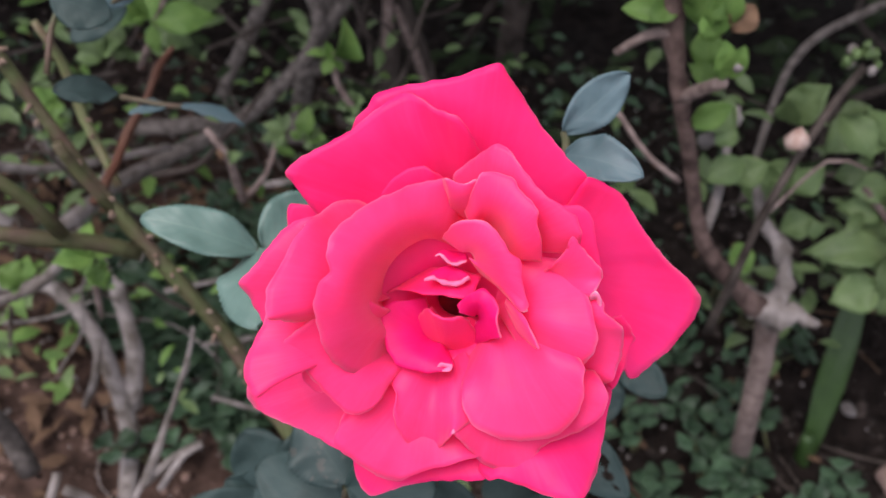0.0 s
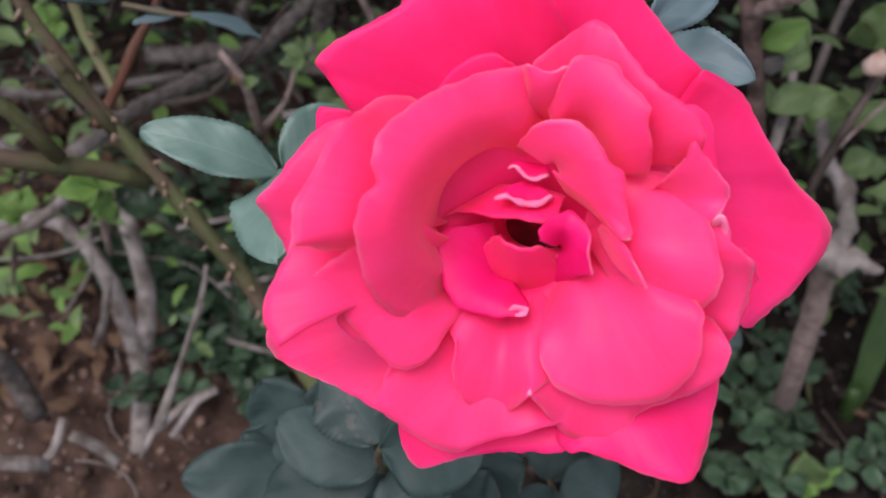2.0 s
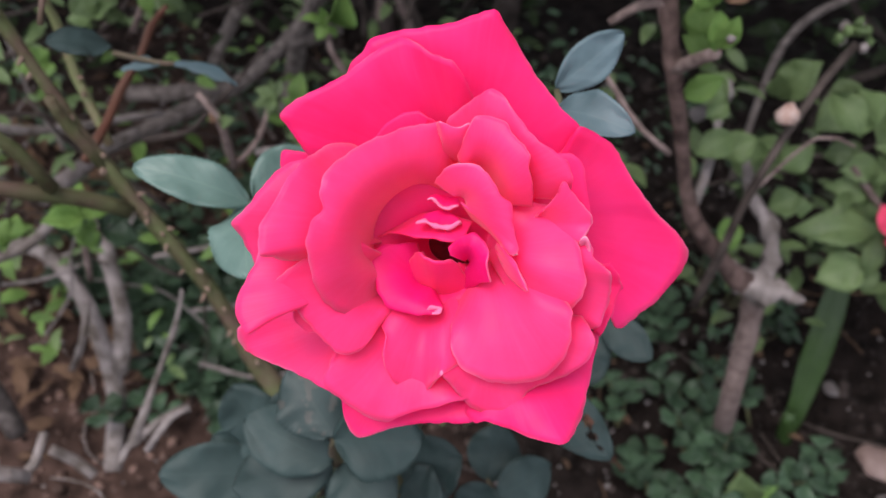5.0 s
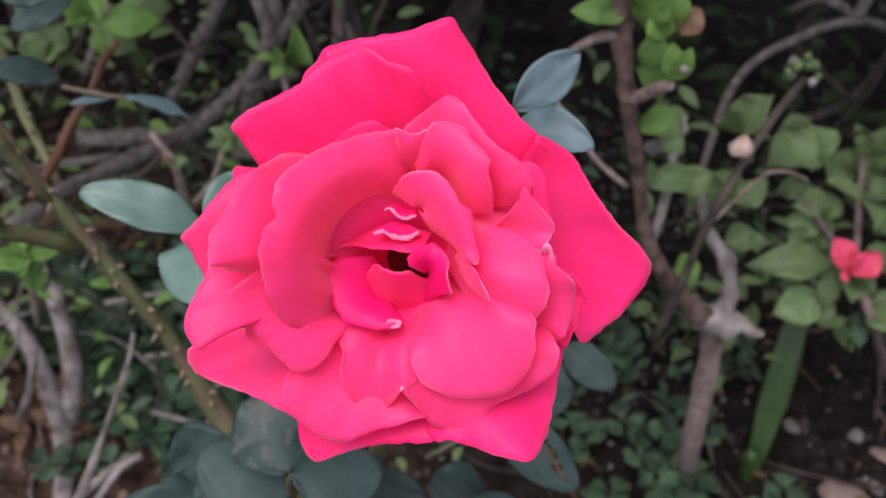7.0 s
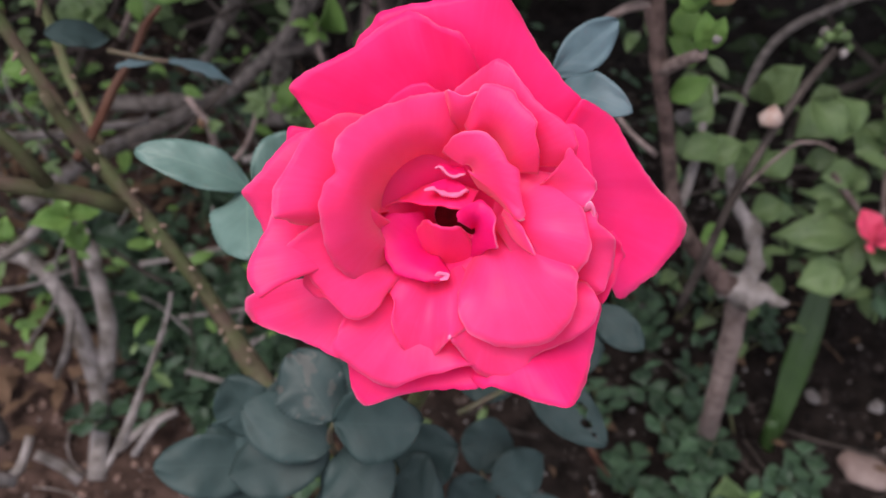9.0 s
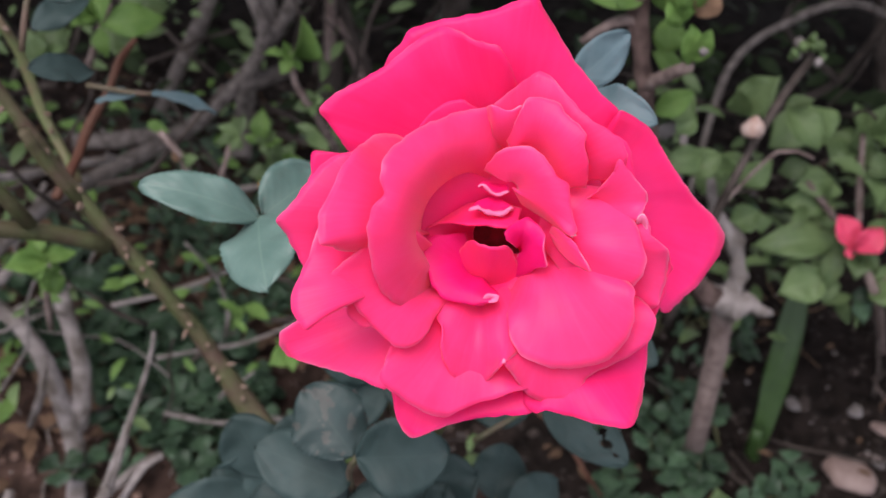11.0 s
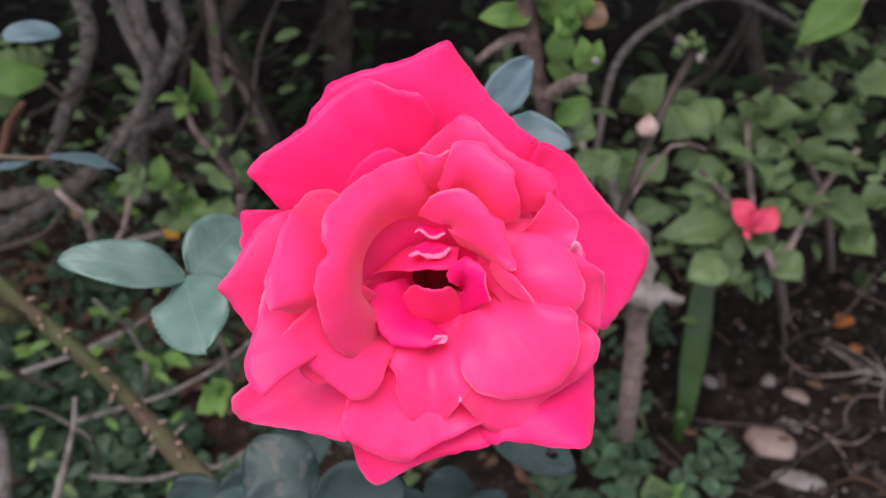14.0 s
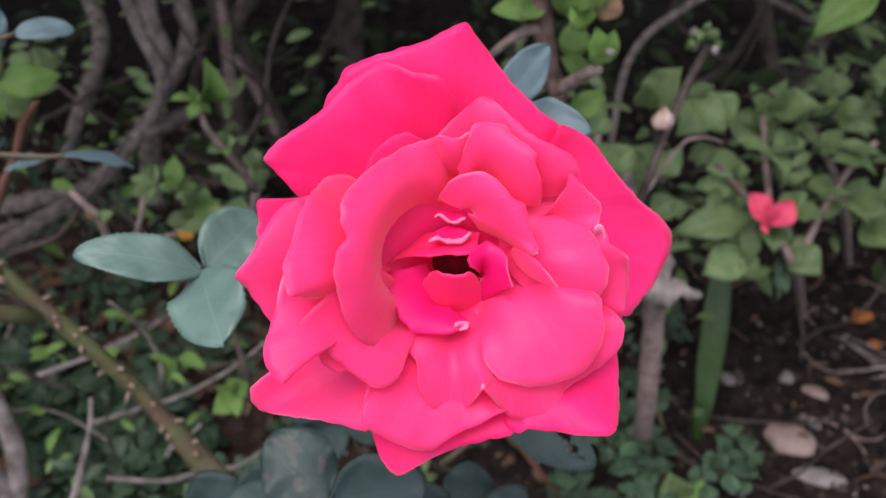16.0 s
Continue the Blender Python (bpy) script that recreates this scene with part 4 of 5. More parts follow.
# ---- pruned woody shrub ----
shrub = thing("woody_shrub", "pruned woody shrub stem with a broken stub and new shoots", "shrub", (0.3251, 0.4896, 0))
tube("stem", [(0.3314, 0.4976, -0.02), (0.3019, 0.4663, 0.0775), (0.2907, 0.4677, 0.1409), (0.2815, 0.4708, 0.1888), (0.276, 0.4704, 0.2048)], [0.008, 0.0075, 0.0072, 0.0078, 0.0085], BARK, shrub, rough=0.06, grain=60, step=0.004, sides=14)
tube("stub", [(0.2561, 0.4706, 0.2137), (0.2764, 0.4649, 0.21), (0.2918, 0.4628, 0.2114), (0.3048, 0.4600, 0.2098)], [0.006, 0.009, 0.006, 0.0018], PALE_WOOD, shrub, rough=0.4, grain=140, step=0.004, sides=12)
tube("branch", [(0.2766, 0.4676, 0.2053), (0.2497, 0.4596, 0.2295), (0.2171, 0.4476, 0.2711), (0.2035, 0.4465, 0.2957), (0.1875, 0.4434, 0.3385), (0.1718, 0.4385, 0.3774), (0.1598, 0.441, 0.4106), (0.1543, 0.4441, 0.4412), (0.1482, 0.4478, 0.4732)], [0.008, 0.0058, 0.0046, 0.004, 0.0038, 0.0042, 0.0048, 0.0056, 0.0056], SHOOT_BARK, shrub, rough=0.13, grain=80, step=0.004, sides=12)
tube("branch", [(0.2795, 0.4685, 0.2077), (0.2798, 0.4775, 0.2244), (0.2727, 0.4856, 0.245), (0.2557, 0.4941, 0.2624), (0.2497, 0.503, 0.2787)], [0.0062, 0.006, 0.0055, 0.0036, 0.0024], PALE_WOOD, shrub, rough=0.35, grain=130, step=0.004, sides=12)
tube("twig", [(0.1718, 0.4385, 0.3774), (0.1775, 0.4283, 0.3903), (0.1815, 0.4172, 0.4036)], [0.004, 0.0032, 0.0028], BARK, shrub)
tube("twig", [(0.1849, 0.4382, 0.3273), (0.1674, 0.4386, 0.3386), (0.1487, 0.4438, 0.3577), (0.1397, 0.4454, 0.3668)], [0.0018, 0.0016, 0.0014, 0.0012], BARK, shrub, rough=0.3)
tube("twig", [(0.2113, 0.4492, 0.2861), (0.216, 0.4687, 0.3035), (0.2173, 0.4931, 0.3288)], [0.0028, 0.0026, 0.002], PALE_WOOD, shrub)
tube("twig", [(0.1582, 0.4394, 0.4113), (0.1485, 0.4433, 0.4043), (0.138, 0.4443, 0.3928)], [0.003, 0.0024, 0.002], BARK, shrub)
rng = random.Random(8)
for b, t, w in (((0.1749, 0.4265, 0.4162), (0.1686, 0.4297, 0.4299), 0.014), ((0.1814, 0.4176, 0.4042), (0.1768, 0.418, 0.4231), 0.011), ((0.1823, 0.4181, 0.4055), (0.1851, 0.4157, 0.4232), 0.010),
                ((0.1637, 0.4324, 0.422), (0.1701, 0.4292, 0.4411), 0.02), ((0.1762, 0.4287, 0.4208), (0.174, 0.4296, 0.4441), 0.014), ((0.1628, 0.4425, 0.4189), (0.1356, 0.4457, 0.4152), 0.012),
                ((0.1812, 0.4393, 0.3619), (0.1961, 0.4387, 0.3768), 0.013), ((0.1792, 0.4457, 0.39), (0.1782, 0.4549, 0.4056), 0.016), ((0.1571, 0.4454, 0.4219), (0.1472, 0.4339, 0.4183), 0.012),
                ((0.2479, 0.4914, 0.224), (0.2621, 0.4921, 0.2313), 0.02), ((0.1704, 0.4394, 0.3956), (0.1898, 0.4473, 0.3779), 0.012)):
    leaf(b, t, w, FRESH_LEAF, shrub, CAMW, 0.25, 0.1, seed=rng.random() * 9, name="leaf")
leaf((0.1808, 0.428, 0.422), (0.1876, 0.432, 0.4333), 0.013, DRY_LEAF, shrub, CAMW, 0.5, 0.2, name="dry_leaf", label="curled dry brown leaf")
for p, s in (((0.1851, 0.4154, 0.4124), 0.0042), ((0.1987, 0.465, 0.3342), 0.009)):
    v, f = lump(random.Random(3), (s, s, s * 1.3), 1.0, 2, 3)
    link_mesh("bud", [q + Vector(p) for q in v], f, PEBBLE, shrub, "pale dried bud")
v, f = lump(random.Random(5), (0.008, 0.008, 0.014), 1.0, 2, 5)
link_mesh("bud", [q + Vector((0.2177, 0.4945, 0.331)) for q in v], f, PALE_WOOD, shrub, "pale dried bud")


# ---- budding twig ----
twig = thing("budding_twig", "brown twig with dried bud and greenish flower cluster", "twig", (0.2339, 0.4468, 0.3017))
twig_stem = tube("twig_stem", [(0.238, 0.4511, 0.1997), (0.2333, 0.4399, 0.269), (0.2362, 0.4461, 0.3023), (0.2442, 0.4584, 0.3326), (0.2612, 0.4833, 0.3538), (0.2758, 0.5024, 0.3666)], [0.003, 0.0026, 0.0023, 0.0022, 0.0023, 0.0022], DARK_BARK, twig, rough=0.2)
tube("side_twig", [(0.2362, 0.4461, 0.3023), (0.2749, 0.4887, 0.3134), (0.297, 0.4885, 0.3118)], [0.0012, 0.001, 0.0008], BARK, twig)
v, f = lump(random.Random(9), (0.0115, 0.0115, 0.0135), 0.9, 2, 9)
link_mesh("dried_bud", [q + Vector((0.2391, 0.4552, 0.349)) for q in v], f, material("dried_bud", (0.46, 0.36, 0.33), 0.85, (0.3, 0.17, 0.14), 200, 0.8, 300), twig, "shrivelled pinkish beige bud")
rng = random.Random(12)
for k in range(12):
    c = Vector((0.2762, 0.5052, 0.3719)) + Vector((rng.uniform(-1, 1), rng.uniform(-0.5, 0.5), rng.uniform(-1, 1))) * 0.009
    v, f = lump(rng, (0.006, 0.006, 0.007), 1.0, 1, k)
    link_mesh("floret", [q + c for q in v], f, PALE_WOOD if k % 3 == 0 else SHRUB_LEAF, twig_stem)

# ---- strap leaf plant ----
strap = thing("strap_leaf_plant", "upright fleshy green strap-shaped leaf", "plant", (0.3853, 0.5129, 0))
leaf((0.3806, 0.5039, 0), (0.3804, 0.5687, 0.1422), 0.0225, STRAP, strap, (-0.1, -0.9, 0.4), 0.12, 0.03, shape=1.25, blunt=0.32, name="strap_leaf", rows=25)
tube("leaf_sheath", [(0.381, 0.5011, -0.01), (0.3757, 0.5038, 0.012), (0.3722, 0.5049, 0.03)], [0.006, 0.006, 0.0045], STRAP, strap, sides=10)


# ---- leafy shrub with a red flower ----
def leafy(label, stems, leaves, mat, name="leafy_shrub", group="", stem_mat=None):
    """A small shrub or weed: its twigs (line, radii) and its leaves (base, tip, width[, material, facing]), with smaller leaves at the same nodes."""
    tufts = (-1.5, 1.3) if name == "sprouting_weed" else (1.1,) if name == "leafy_shrub" else ()
    ob = thing(name, label, "shrub", stems[0][0][0], group)
    for pts, radii in stems:
        tube("twig", pts, radii, stem_mat or BARK, ob, rough=0.15, sides=7)
    rng = random.Random(len(label) + len(leaves))
    for k, (b, t, w, *own) in enumerate(leaves):
        if name == "sprouting_weed" and "top of" not in label:
            t, w = Vector(b).lerp(Vector(t), 0.8), w * 0.8
        fc = Vector(own[1] if len(own) > 1 else UP) + Vector((rng.uniform(-0.5, 0.5), rng.uniform(-0.4, 0.4), rng.uniform(-0.2, 0.4)))
        leaf(b, t, w * 0.86, own[0] if own else mat, ob, fc, rng.uniform(0.1, 0.4), rng.uniform(0.05, 0.18), seed=k, name="leaf", shape=0.9, blunt=1.15)
        for turn in tufts:
            d = Matrix.Rotation(turn + rng.uniform(-0.3, 0.3), 3, Vector(CAMW)) @ (Vector(t) - Vector(b))
            size = rng.uniform(0.55, 0.8)
            leaf(b, Vector(b) + d * size + Vector((0, rng.uniform(-0.004, 0.008), 0)), w * size * 0.8, own[0] if own else mat, ob, fc, rng.uniform(0.1, 0.5), rng.uniform(0.0, 0.2), seed=k + turn, name="leaf", shape=0.9, blunt=1.15)
    return ob


green = leafy("green shrub with oval leaves and one red flower", [
    ([(0.5334, 0.6327, 0), (0.3934, 0.5015, 0.195), (0.3703, 0.5269, 0.2211), (0.3334, 0.5463, 0.2513)], [0.004, 0.0035, 0.003, 0.002]),
    ([(0.3754, 0.5196, 0.2168), (0.3686, 0.5315, 0.2432), (0.3585, 0.5564, 0.2876)], [0.003, 0.0025, 0.002]),
    ([(0.3934, 0.5015, 0.195), (0.4171, 0.5276, 0.2466), (0.437, 0.5361, 0.2796)], [0.003, 0.0025, 0.002]),
    ([(0.6168, 0.7045, 0), (0.4419, 0.5472, 0.2204), (0.4131, 0.5721, 0.2634)], [0.0035, 0.003, 0.002]),
], [
    ((0.3556, 0.5084, 0.2055), (0.3252, 0.499, 0.1901), 0.034, SHRUB_LEAF, CAMW), ((0.359, 0.5216, 0.223), (0.3021, 0.5188, 0.2126), 0.03), ((0.3636, 0.531, 0.2204), (0.3331, 0.5379, 0.2225), 0.03),
    ((0.3706, 0.513, 0.2226), (0.3674, 0.494, 0.2158), 0.022), ((0.3787, 0.5248, 0.2256), (0.4008, 0.5035, 0.2384), 0.026), ((0.3919, 0.5105, 0.2032), (0.4027, 0.4849, 0.2024), 0.03, SHRUB_LEAF, CAMW),
    ((0.3801, 0.507, 0.1899), (0.388, 0.4895, 0.1785), 0.024, CLOVER, CAMW), ((0.3238, 0.5653, 0.29), (0.3003, 0.5519, 0.2709), 0.03), ((0.2491, 0.4987, 0.3282), (0.2617, 0.4977, 0.3568), 0.028),
    ((0.2858, 0.5262, 0.3191), (0.307, 0.5057, 0.306), 0.028), ((0.3363, 0.552, 0.2808), (0.3216, 0.5703, 0.2959), 0.026), ((0.3638, 0.5569, 0.2732), (0.3507, 0.57, 0.3013), 0.03),
    ((0.3665, 0.5623, 0.2837), (0.3927, 0.5427, 0.3021), 0.028), ((0.3642, 0.5523, 0.2669), (0.3734, 0.5217, 0.2535), 0.03), ((0.3513, 0.5506, 0.2532), (0.3266, 0.5465, 0.2462), 0.024),
    ((0.3833, 0.5471, 0.278), (0.3647, 0.5383, 0.2674), 0.022), ((0.4037, 0.5485, 0.2604), (0.4324, 0.5152, 0.2664), 0.032), ((0.3597, 0.5465, 0.2363), (0.324, 0.5487, 0.2292), 0.024),
    ((0.3797, 0.5532, 0.2832), (0.3932, 0.5369, 0.2736), 0.02), ((0.342, 0.5632, 0.2826), (0.3403, 0.5416, 0.2695), 0.02), ((0.42, 0.5658, 0.2825), (0.4366, 0.5407, 0.2858), 0.026),
    ((0.4334, 0.5651, 0.3201), (0.4432, 0.5291, 0.321), 0.04), ((0.4225, 0.5316, 0.2382), (0.398, 0.5366, 0.2393), 0.022), ((0.4289, 0.526, 0.2376), (0.4445, 0.5011, 0.2429), 0.03),
    ((0.4408, 0.5162, 0.2195), (0.4532, 0.4901, 0.2212), 0.03), ((0.3797, 0.543, 0.2493), (0.3991, 0.5318, 0.2531), 0.022), ((0.333, 0.5535, 0.2607), (0.3158, 0.555, 0.2495), 0.02),
    ((0.2439, 0.4871, 0.3079), (0.2255, 0.4843, 0.2929), 0.022), ((0.208, 0.456, 0.3522), (0.1908, 0.4638, 0.3538), 0.022), ((0.2037, 0.4565, 0.3141), (0.2244, 0.4669, 0.3223), 0.02),
    ((0.2488, 0.5049, 0.2637), (0.2684, 0.5057, 0.2769), 0.02), ((0.276, 0.5181, 0.2628), (0.2921, 0.5239, 0.2817), 0.022), ((0.4146, 0.587, 0.2875), (0.4333, 0.5795, 0.2975), 0.024),
    ((0.4672, 0.5201, 0.2528), (0.4497, 0.5246, 0.2388), 0.026), ((0.3054, 0.533, 0.2316), (0.2877, 0.5311, 0.2177), 0.024), ((0.346, 0.5468, 0.2257), (0.3454, 0.5256, 0.2171), 0.02),
], SHRUB_LEAF)
for k, (b, t, w) in enumerate((((0.3578, 0.5023, 0.2344), (0.3451, 0.5145, 0.2527), 0.018), ((0.3594, 0.5009, 0.2341), (0.3709, 0.5034, 0.2559), 0.018), ((0.3578, 0.4998, 0.235), (0.3477, 0.4954, 0.2354), 0.014), ((0.3613, 0.5043, 0.2327), (0.3633, 0.5131, 0.243), 0.014))):
    leaf(b, Vector(b).lerp(Vector(t), 0.95 if k < 2 else 0.6), w * (1.0 if k < 2 else 0.6), BUD_RED, green, CAMW, 0.45, 0.12, seed=k, name="flower_petal", label="coral-red flower petal", shape=1.3)
leafy("pale green leaf hanging from a thin branch", [([(0.3895, 0.5342, 0.4063), (0.3736, 0.5139, 0.3945)], [0.002, 0.0015])], [((0.3735, 0.5179, 0.403), (0.3369, 0.5024, 0.3741), 0.03, FRESH_LEAF, CAMW)], FRESH_LEAF, "hanging_leaf")

# ---- sprouting weeds in front of the trunks ----
sprouting = leafy("small sprouting weed with a curled young leaf", [
    ([(0.0199, 0.532, 0.2409), (0.008, 0.5193, 0.2748), (-0.0067, 0.5185, 0.2996), (-0.0092, 0.5256, 0.3161)], [0.0028, 0.0024, 0.002, 0.0016]),
    ([(0.0199, 0.532, 0.2409), (0.0132, 0.5557, 0.1764), (0.0031, 0.6755, 0)], [0.0028, 0.003, 0.003]),
], [
    ((-0.011, 0.5254, 0.3124), (-0.0289, 0.5188, 0.3155), 0.012, FRESH_LEAF), ((-0.0092, 0.5221, 0.3126), (-0.0155, 0.5132, 0.3042), 0.012, FRESH_LEAF),
    ((0.0036, 0.52, 0.2846), (-0.009, 0.5121, 0.2841), 0.012), ((0.0052, 0.5211, 0.2859), (0.0121, 0.5184, 0.29), 0.012), ((0.0208, 0.5249, 0.2643), (0.0193, 0.534, 0.2769), 0.016), ((0.0199, 0.5342, 0.2437), (0.0306, 0.5411, 0.2521), 0.016),
    ((-0.0284, 0.5288, 0.2432), (-0.0296, 0.5456, 0.2657), 0.02, FRESH_LEAF), ((-0.0284, 0.5288, 0.2432), (-0.0181, 0.5362, 0.2509), 0.018), ((-0.0388, 0.514, 0.2593), (-0.0561, 0.5148, 0.2649), 0.013), ((-0.0389, 0.5129, 0.2579), (-0.0564, 0.5065, 0.2544), 0.012),
    ((-0.0206, 0.536, 0.2188), (0.0009, 0.5433, 0.2247), 0.022, FRESH_LEAF), ((-0.0241, 0.5333, 0.2162), (-0.0415, 0.5293, 0.2149), 0.018), ((-0.0134, 0.5412, 0.224), (-0.031, 0.5397, 0.2252), 0.02), ((0.0044, 0.5352, 0.2146), (0.0118, 0.5473, 0.2287), 0.02),
], SHRUB_LEAF, "sprouting_weed")
leaf((-0.0105, 0.5250, 0.3149), (-0.0041, 0.5250, 0.3400), 0.017, FRESH_LEAF, sprouting, (0.5, -0.6, 0.5), 1.3, 0.28, seed=4, name="leaf", label="young leaf curled into a hook", shape=0.9)
leafy("small weed with a pale bud tip", [([(-0.0724, 0.5236, 0.1857), (-0.0679, 0.4984, 0.2324), (-0.0707, 0.4943, 0.2536), (-0.0829, 0.4973, 0.2679)], [0.003, 0.0026, 0.0024, 0.002]), ([(-0.0724, 0.5236, 0.1857), (-0.0568, 0.5328, 0.207), (-0.0515, 0.5397, 0.2297)], [0.002, 0.002, 0.0016])],
      [((-0.0677, 0.4927, 0.2507), (-0.0578, 0.4942, 0.2558), 0.01), ((-0.0718, 0.4922, 0.2545), (-0.075, 0.4888, 0.2548), 0.01, DRY_LEAF)], SHRUB_LEAF, "sprouting_weed")
leafy("small fresh green weed beside the soil", [([(0.0066, 0.5564, 0), (0.0111, 0.4536, 0.134), (0.0053, 0.4436, 0.1522)], [0.002, 0.0018, 0.0016])],
      [((0.0053, 0.4409, 0.1499), (-0.0108, 0.4221, 0.1495), 0.022, FRESH_LEAF), ((0.007, 0.4423, 0.1509), (0.0162, 0.4414, 0.1626), 0.018, FRESH_LEAF), ((0.0053, 0.4436, 0.1522), (0.0001, 0.4489, 0.1571), 0.012, FRESH_LEAF), ((0.0105, 0.4382, 0.1474), (0.014, 0.4286, 0.1396), 0.014, DRY_LEAF)], FRESH_LEAF, "sprouting_weed")
leafy("bright green leaves of a weed behind the canes", [([(-0.139, 0.4254, 0.1639), (-0.1281, 0.4113, 0.2292), (-0.1321, 0.3998, 0.2499)], [0.002, 0.002, 0.0016])],
      [((-0.12, 0.4032, 0.2464), (-0.1399, 0.3844, 0.2557), 0.022, FRESH_LEAF), ((-0.1243, 0.4028, 0.2482), (-0.103, 0.413, 0.2464), 0.02, FRESH_LEAF), ((-0.1217, 0.4063, 0.2358), (-0.1138, 0.3967, 0.2242), 0.02, FRESH_LEAF), ((-0.1129, 0.407, 0.2321), (-0.0892, 0.41, 0.224), 0.024, CLOVER), ((-0.1502, 0.3804, 0.2444), (-0.166, 0.3807, 0.2544), 0.024, FRESH_LEAF)], FRESH_LEAF, "sprouting_weed")
leafy("bright green leaves at the top of the bed", [([(-0.1629, 0.5992, 0.2286), (-0.1506, 0.6001, 0.2581), (-0.1385, 0.5993, 0.2869)], [0.003, 0.0025, 0.002])],
      [((-0.1275, 0.5432, 0.3105), (-0.1441, 0.5236, 0.3313), 0.024, FRESH_LEAF), ((-0.1309, 0.5579, 0.2967), (-0.0954, 0.5723, 0.2973), 0.026, FRESH_LEAF), ((-0.1408, 0.5881, 0.2719), (-0.1193, 0.5892, 0.2611), 0.024, SHRUB_LEAF), ((-0.1878, 0.594, 0.2378), (-0.1993, 0.6029, 0.258), 0.026, SHRUB_LEAF), ((-0.1875, 0.5221, 0.2523), (-0.2049, 0.5117, 0.2528), 0.022, FRESH_LEAF), ((-0.1886, 0.614, 0.229), (-0.1864, 0.629, 0.2483), 0.03, SHRUB_LEAF), ((-0.1368, 0.634, 0.262), (-0.1111, 0.6447, 0.264), 0.03, SHRUB_LEAF)], FRESH_LEAF, "sprouting_weed")
leafy("fallen yellow leaf caught on a thin twig", [([(-0.0686, 0.5618, 0.1662), (-0.0423, 0.5699, 0.1695), (-0.0231, 0.5742, 0.171)], [0.003, 0.0026, 0.002])], [((-0.0255, 0.5587, 0.1766), (-0.0366, 0.5637, 0.1843), 0.012, YELLOW_LEAF, CAMW)], YELLOW_LEAF, "thin_twig", stem_mat=PALE_WOOD)


# ---- trunks of the hedge ----
def limb(label, pts, radii, mat, extra=(), seed=0, name="old_hedge_bush", group="hedge bushes"):
    ob = thing(name, label, "bush" if "hedge" in name else "branch", pts[0], group)
    tube("limb", pts, [r * 0.84 for r in radii], mat, ob, rough=0.1, sides=12, seed=seed, step=0.012, grain=22)
    for k, (p, r) in enumerate(extra):
        tube("side_limb", p, r, mat, ob, rough=0.12, sides=10, seed=seed + k + 1, step=0.01, grain=26)
    return ob


limb("gnarled grey-brown trunk leaning under the hedge", [(-0.1921, 0.58, 0.129), (-0.1564, 0.63, 0.126), (-0.1181, 0.68, 0.1282), (-0.0804, 0.71, 0.1607), (-0.0596, 0.72, 0.2007), (-0.0754, 0.74, 0.2344), (-0.0919, 0.76, 0.2762)], [0.007, 0.008, 0.008, 0.0075, 0.007, 0.007, 0.0075], GREY_BARK, (
    ([(-0.2141, 0.68, 0.1013), (-0.1598, 0.68, 0.1133), (-0.1185, 0.68, 0.1253)], [0.007, 0.007, 0.0065]),
    ([(-0.051, 0.74, 0.1939), (-0.0613, 0.74, 0.2249), (-0.069, 0.75, 0.2441), (-0.0708, 0.76, 0.2772)], [0.007, 0.007, 0.007, 0.008]),
    ([(-0.0637, 0.72, 0.19), (-0.05, 0.74, 0.2045), (-0.041, 0.76, 0.2246), (-0.0487, 0.78, 0.2591)], [0.009, 0.007, 0.007, 0.008]),
    ([(-0.0804, 0.71, 0.1607), (-0.0636, 0.72, 0.1597), (-0.0399, 0.74, 0.1609)], [0.01, 0.008, 0.006]),
    ([(-0.0807, 0.75, 0.1358), (-0.0879, 0.76, 0.0787), (-0.0858, 0.74, 0.0549)], [0.009, 0.01, 0.011])), 1)
limb("dark grey upright trunk of the hedge", [(-0.0125, 0.8, 0.0487), (-0.0135, 0.82, 0.1016), (-0.0142, 0.84, 0.1577), (-0.0253, 0.86, 0.2043), (-0.0352, 0.9, 0.2452)], [0.014, 0.0135, 0.013, 0.0125, 0.013], DARK_BARK, (
    ([(0.0342, 0.82, 0.0622), (0.0104, 0.84, 0.1149), (-0.0117, 0.85, 0.1639)], [0.011, 0.01, 0.009]),
    ([(-0.0218, 0.85, 0.1695), (-0.0002, 0.86, 0.1997), (0.0056, 0.88, 0.2347)], [0.008, 0.008, 0.008])), 2)
limb("slim upright stem in the dark hedge", [(-0.0181, 0.8200, 0.0125), (-0.0159, 0.8200, 0.0830), (-0.0156, 0.8200, 0.1528), (-0.0174, 0.8200, 0.2047), (-0.0196, 0.8200, 0.2421)], [0.0065, 0.006, 0.006, 0.0055, 0.005], BARK, (([(-0.0088, 0.8200, 0.1680), (0.0024, 0.8200, 0.1413), (0.0121, 0.8200, 0.1197), (0.0326, 0.8200, 0.0637)], [0.003, 0.0035, 0.004, 0.0045]),), 15)
limb("crooked grey stem of the hedge", [(-0.163, 0.76, 0.0844), (-0.1486, 0.78, 0.1198), (-0.1322, 0.8, 0.1545), (-0.1231, 0.82, 0.1883), (-0.1448, 0.86, 0.2262)], [0.008, 0.0085, 0.009, 0.0085, 0.009], GREY_BARK, seed=3)
limb("dark trunk deep in the hedge", [(0.1069, 0.98, -0.0535), (0.1074, 1, 0.0606), (0.1071, 1.02, 0.1877)], [0.02, 0.019, 0.018], DARK_BARK, seed=4)
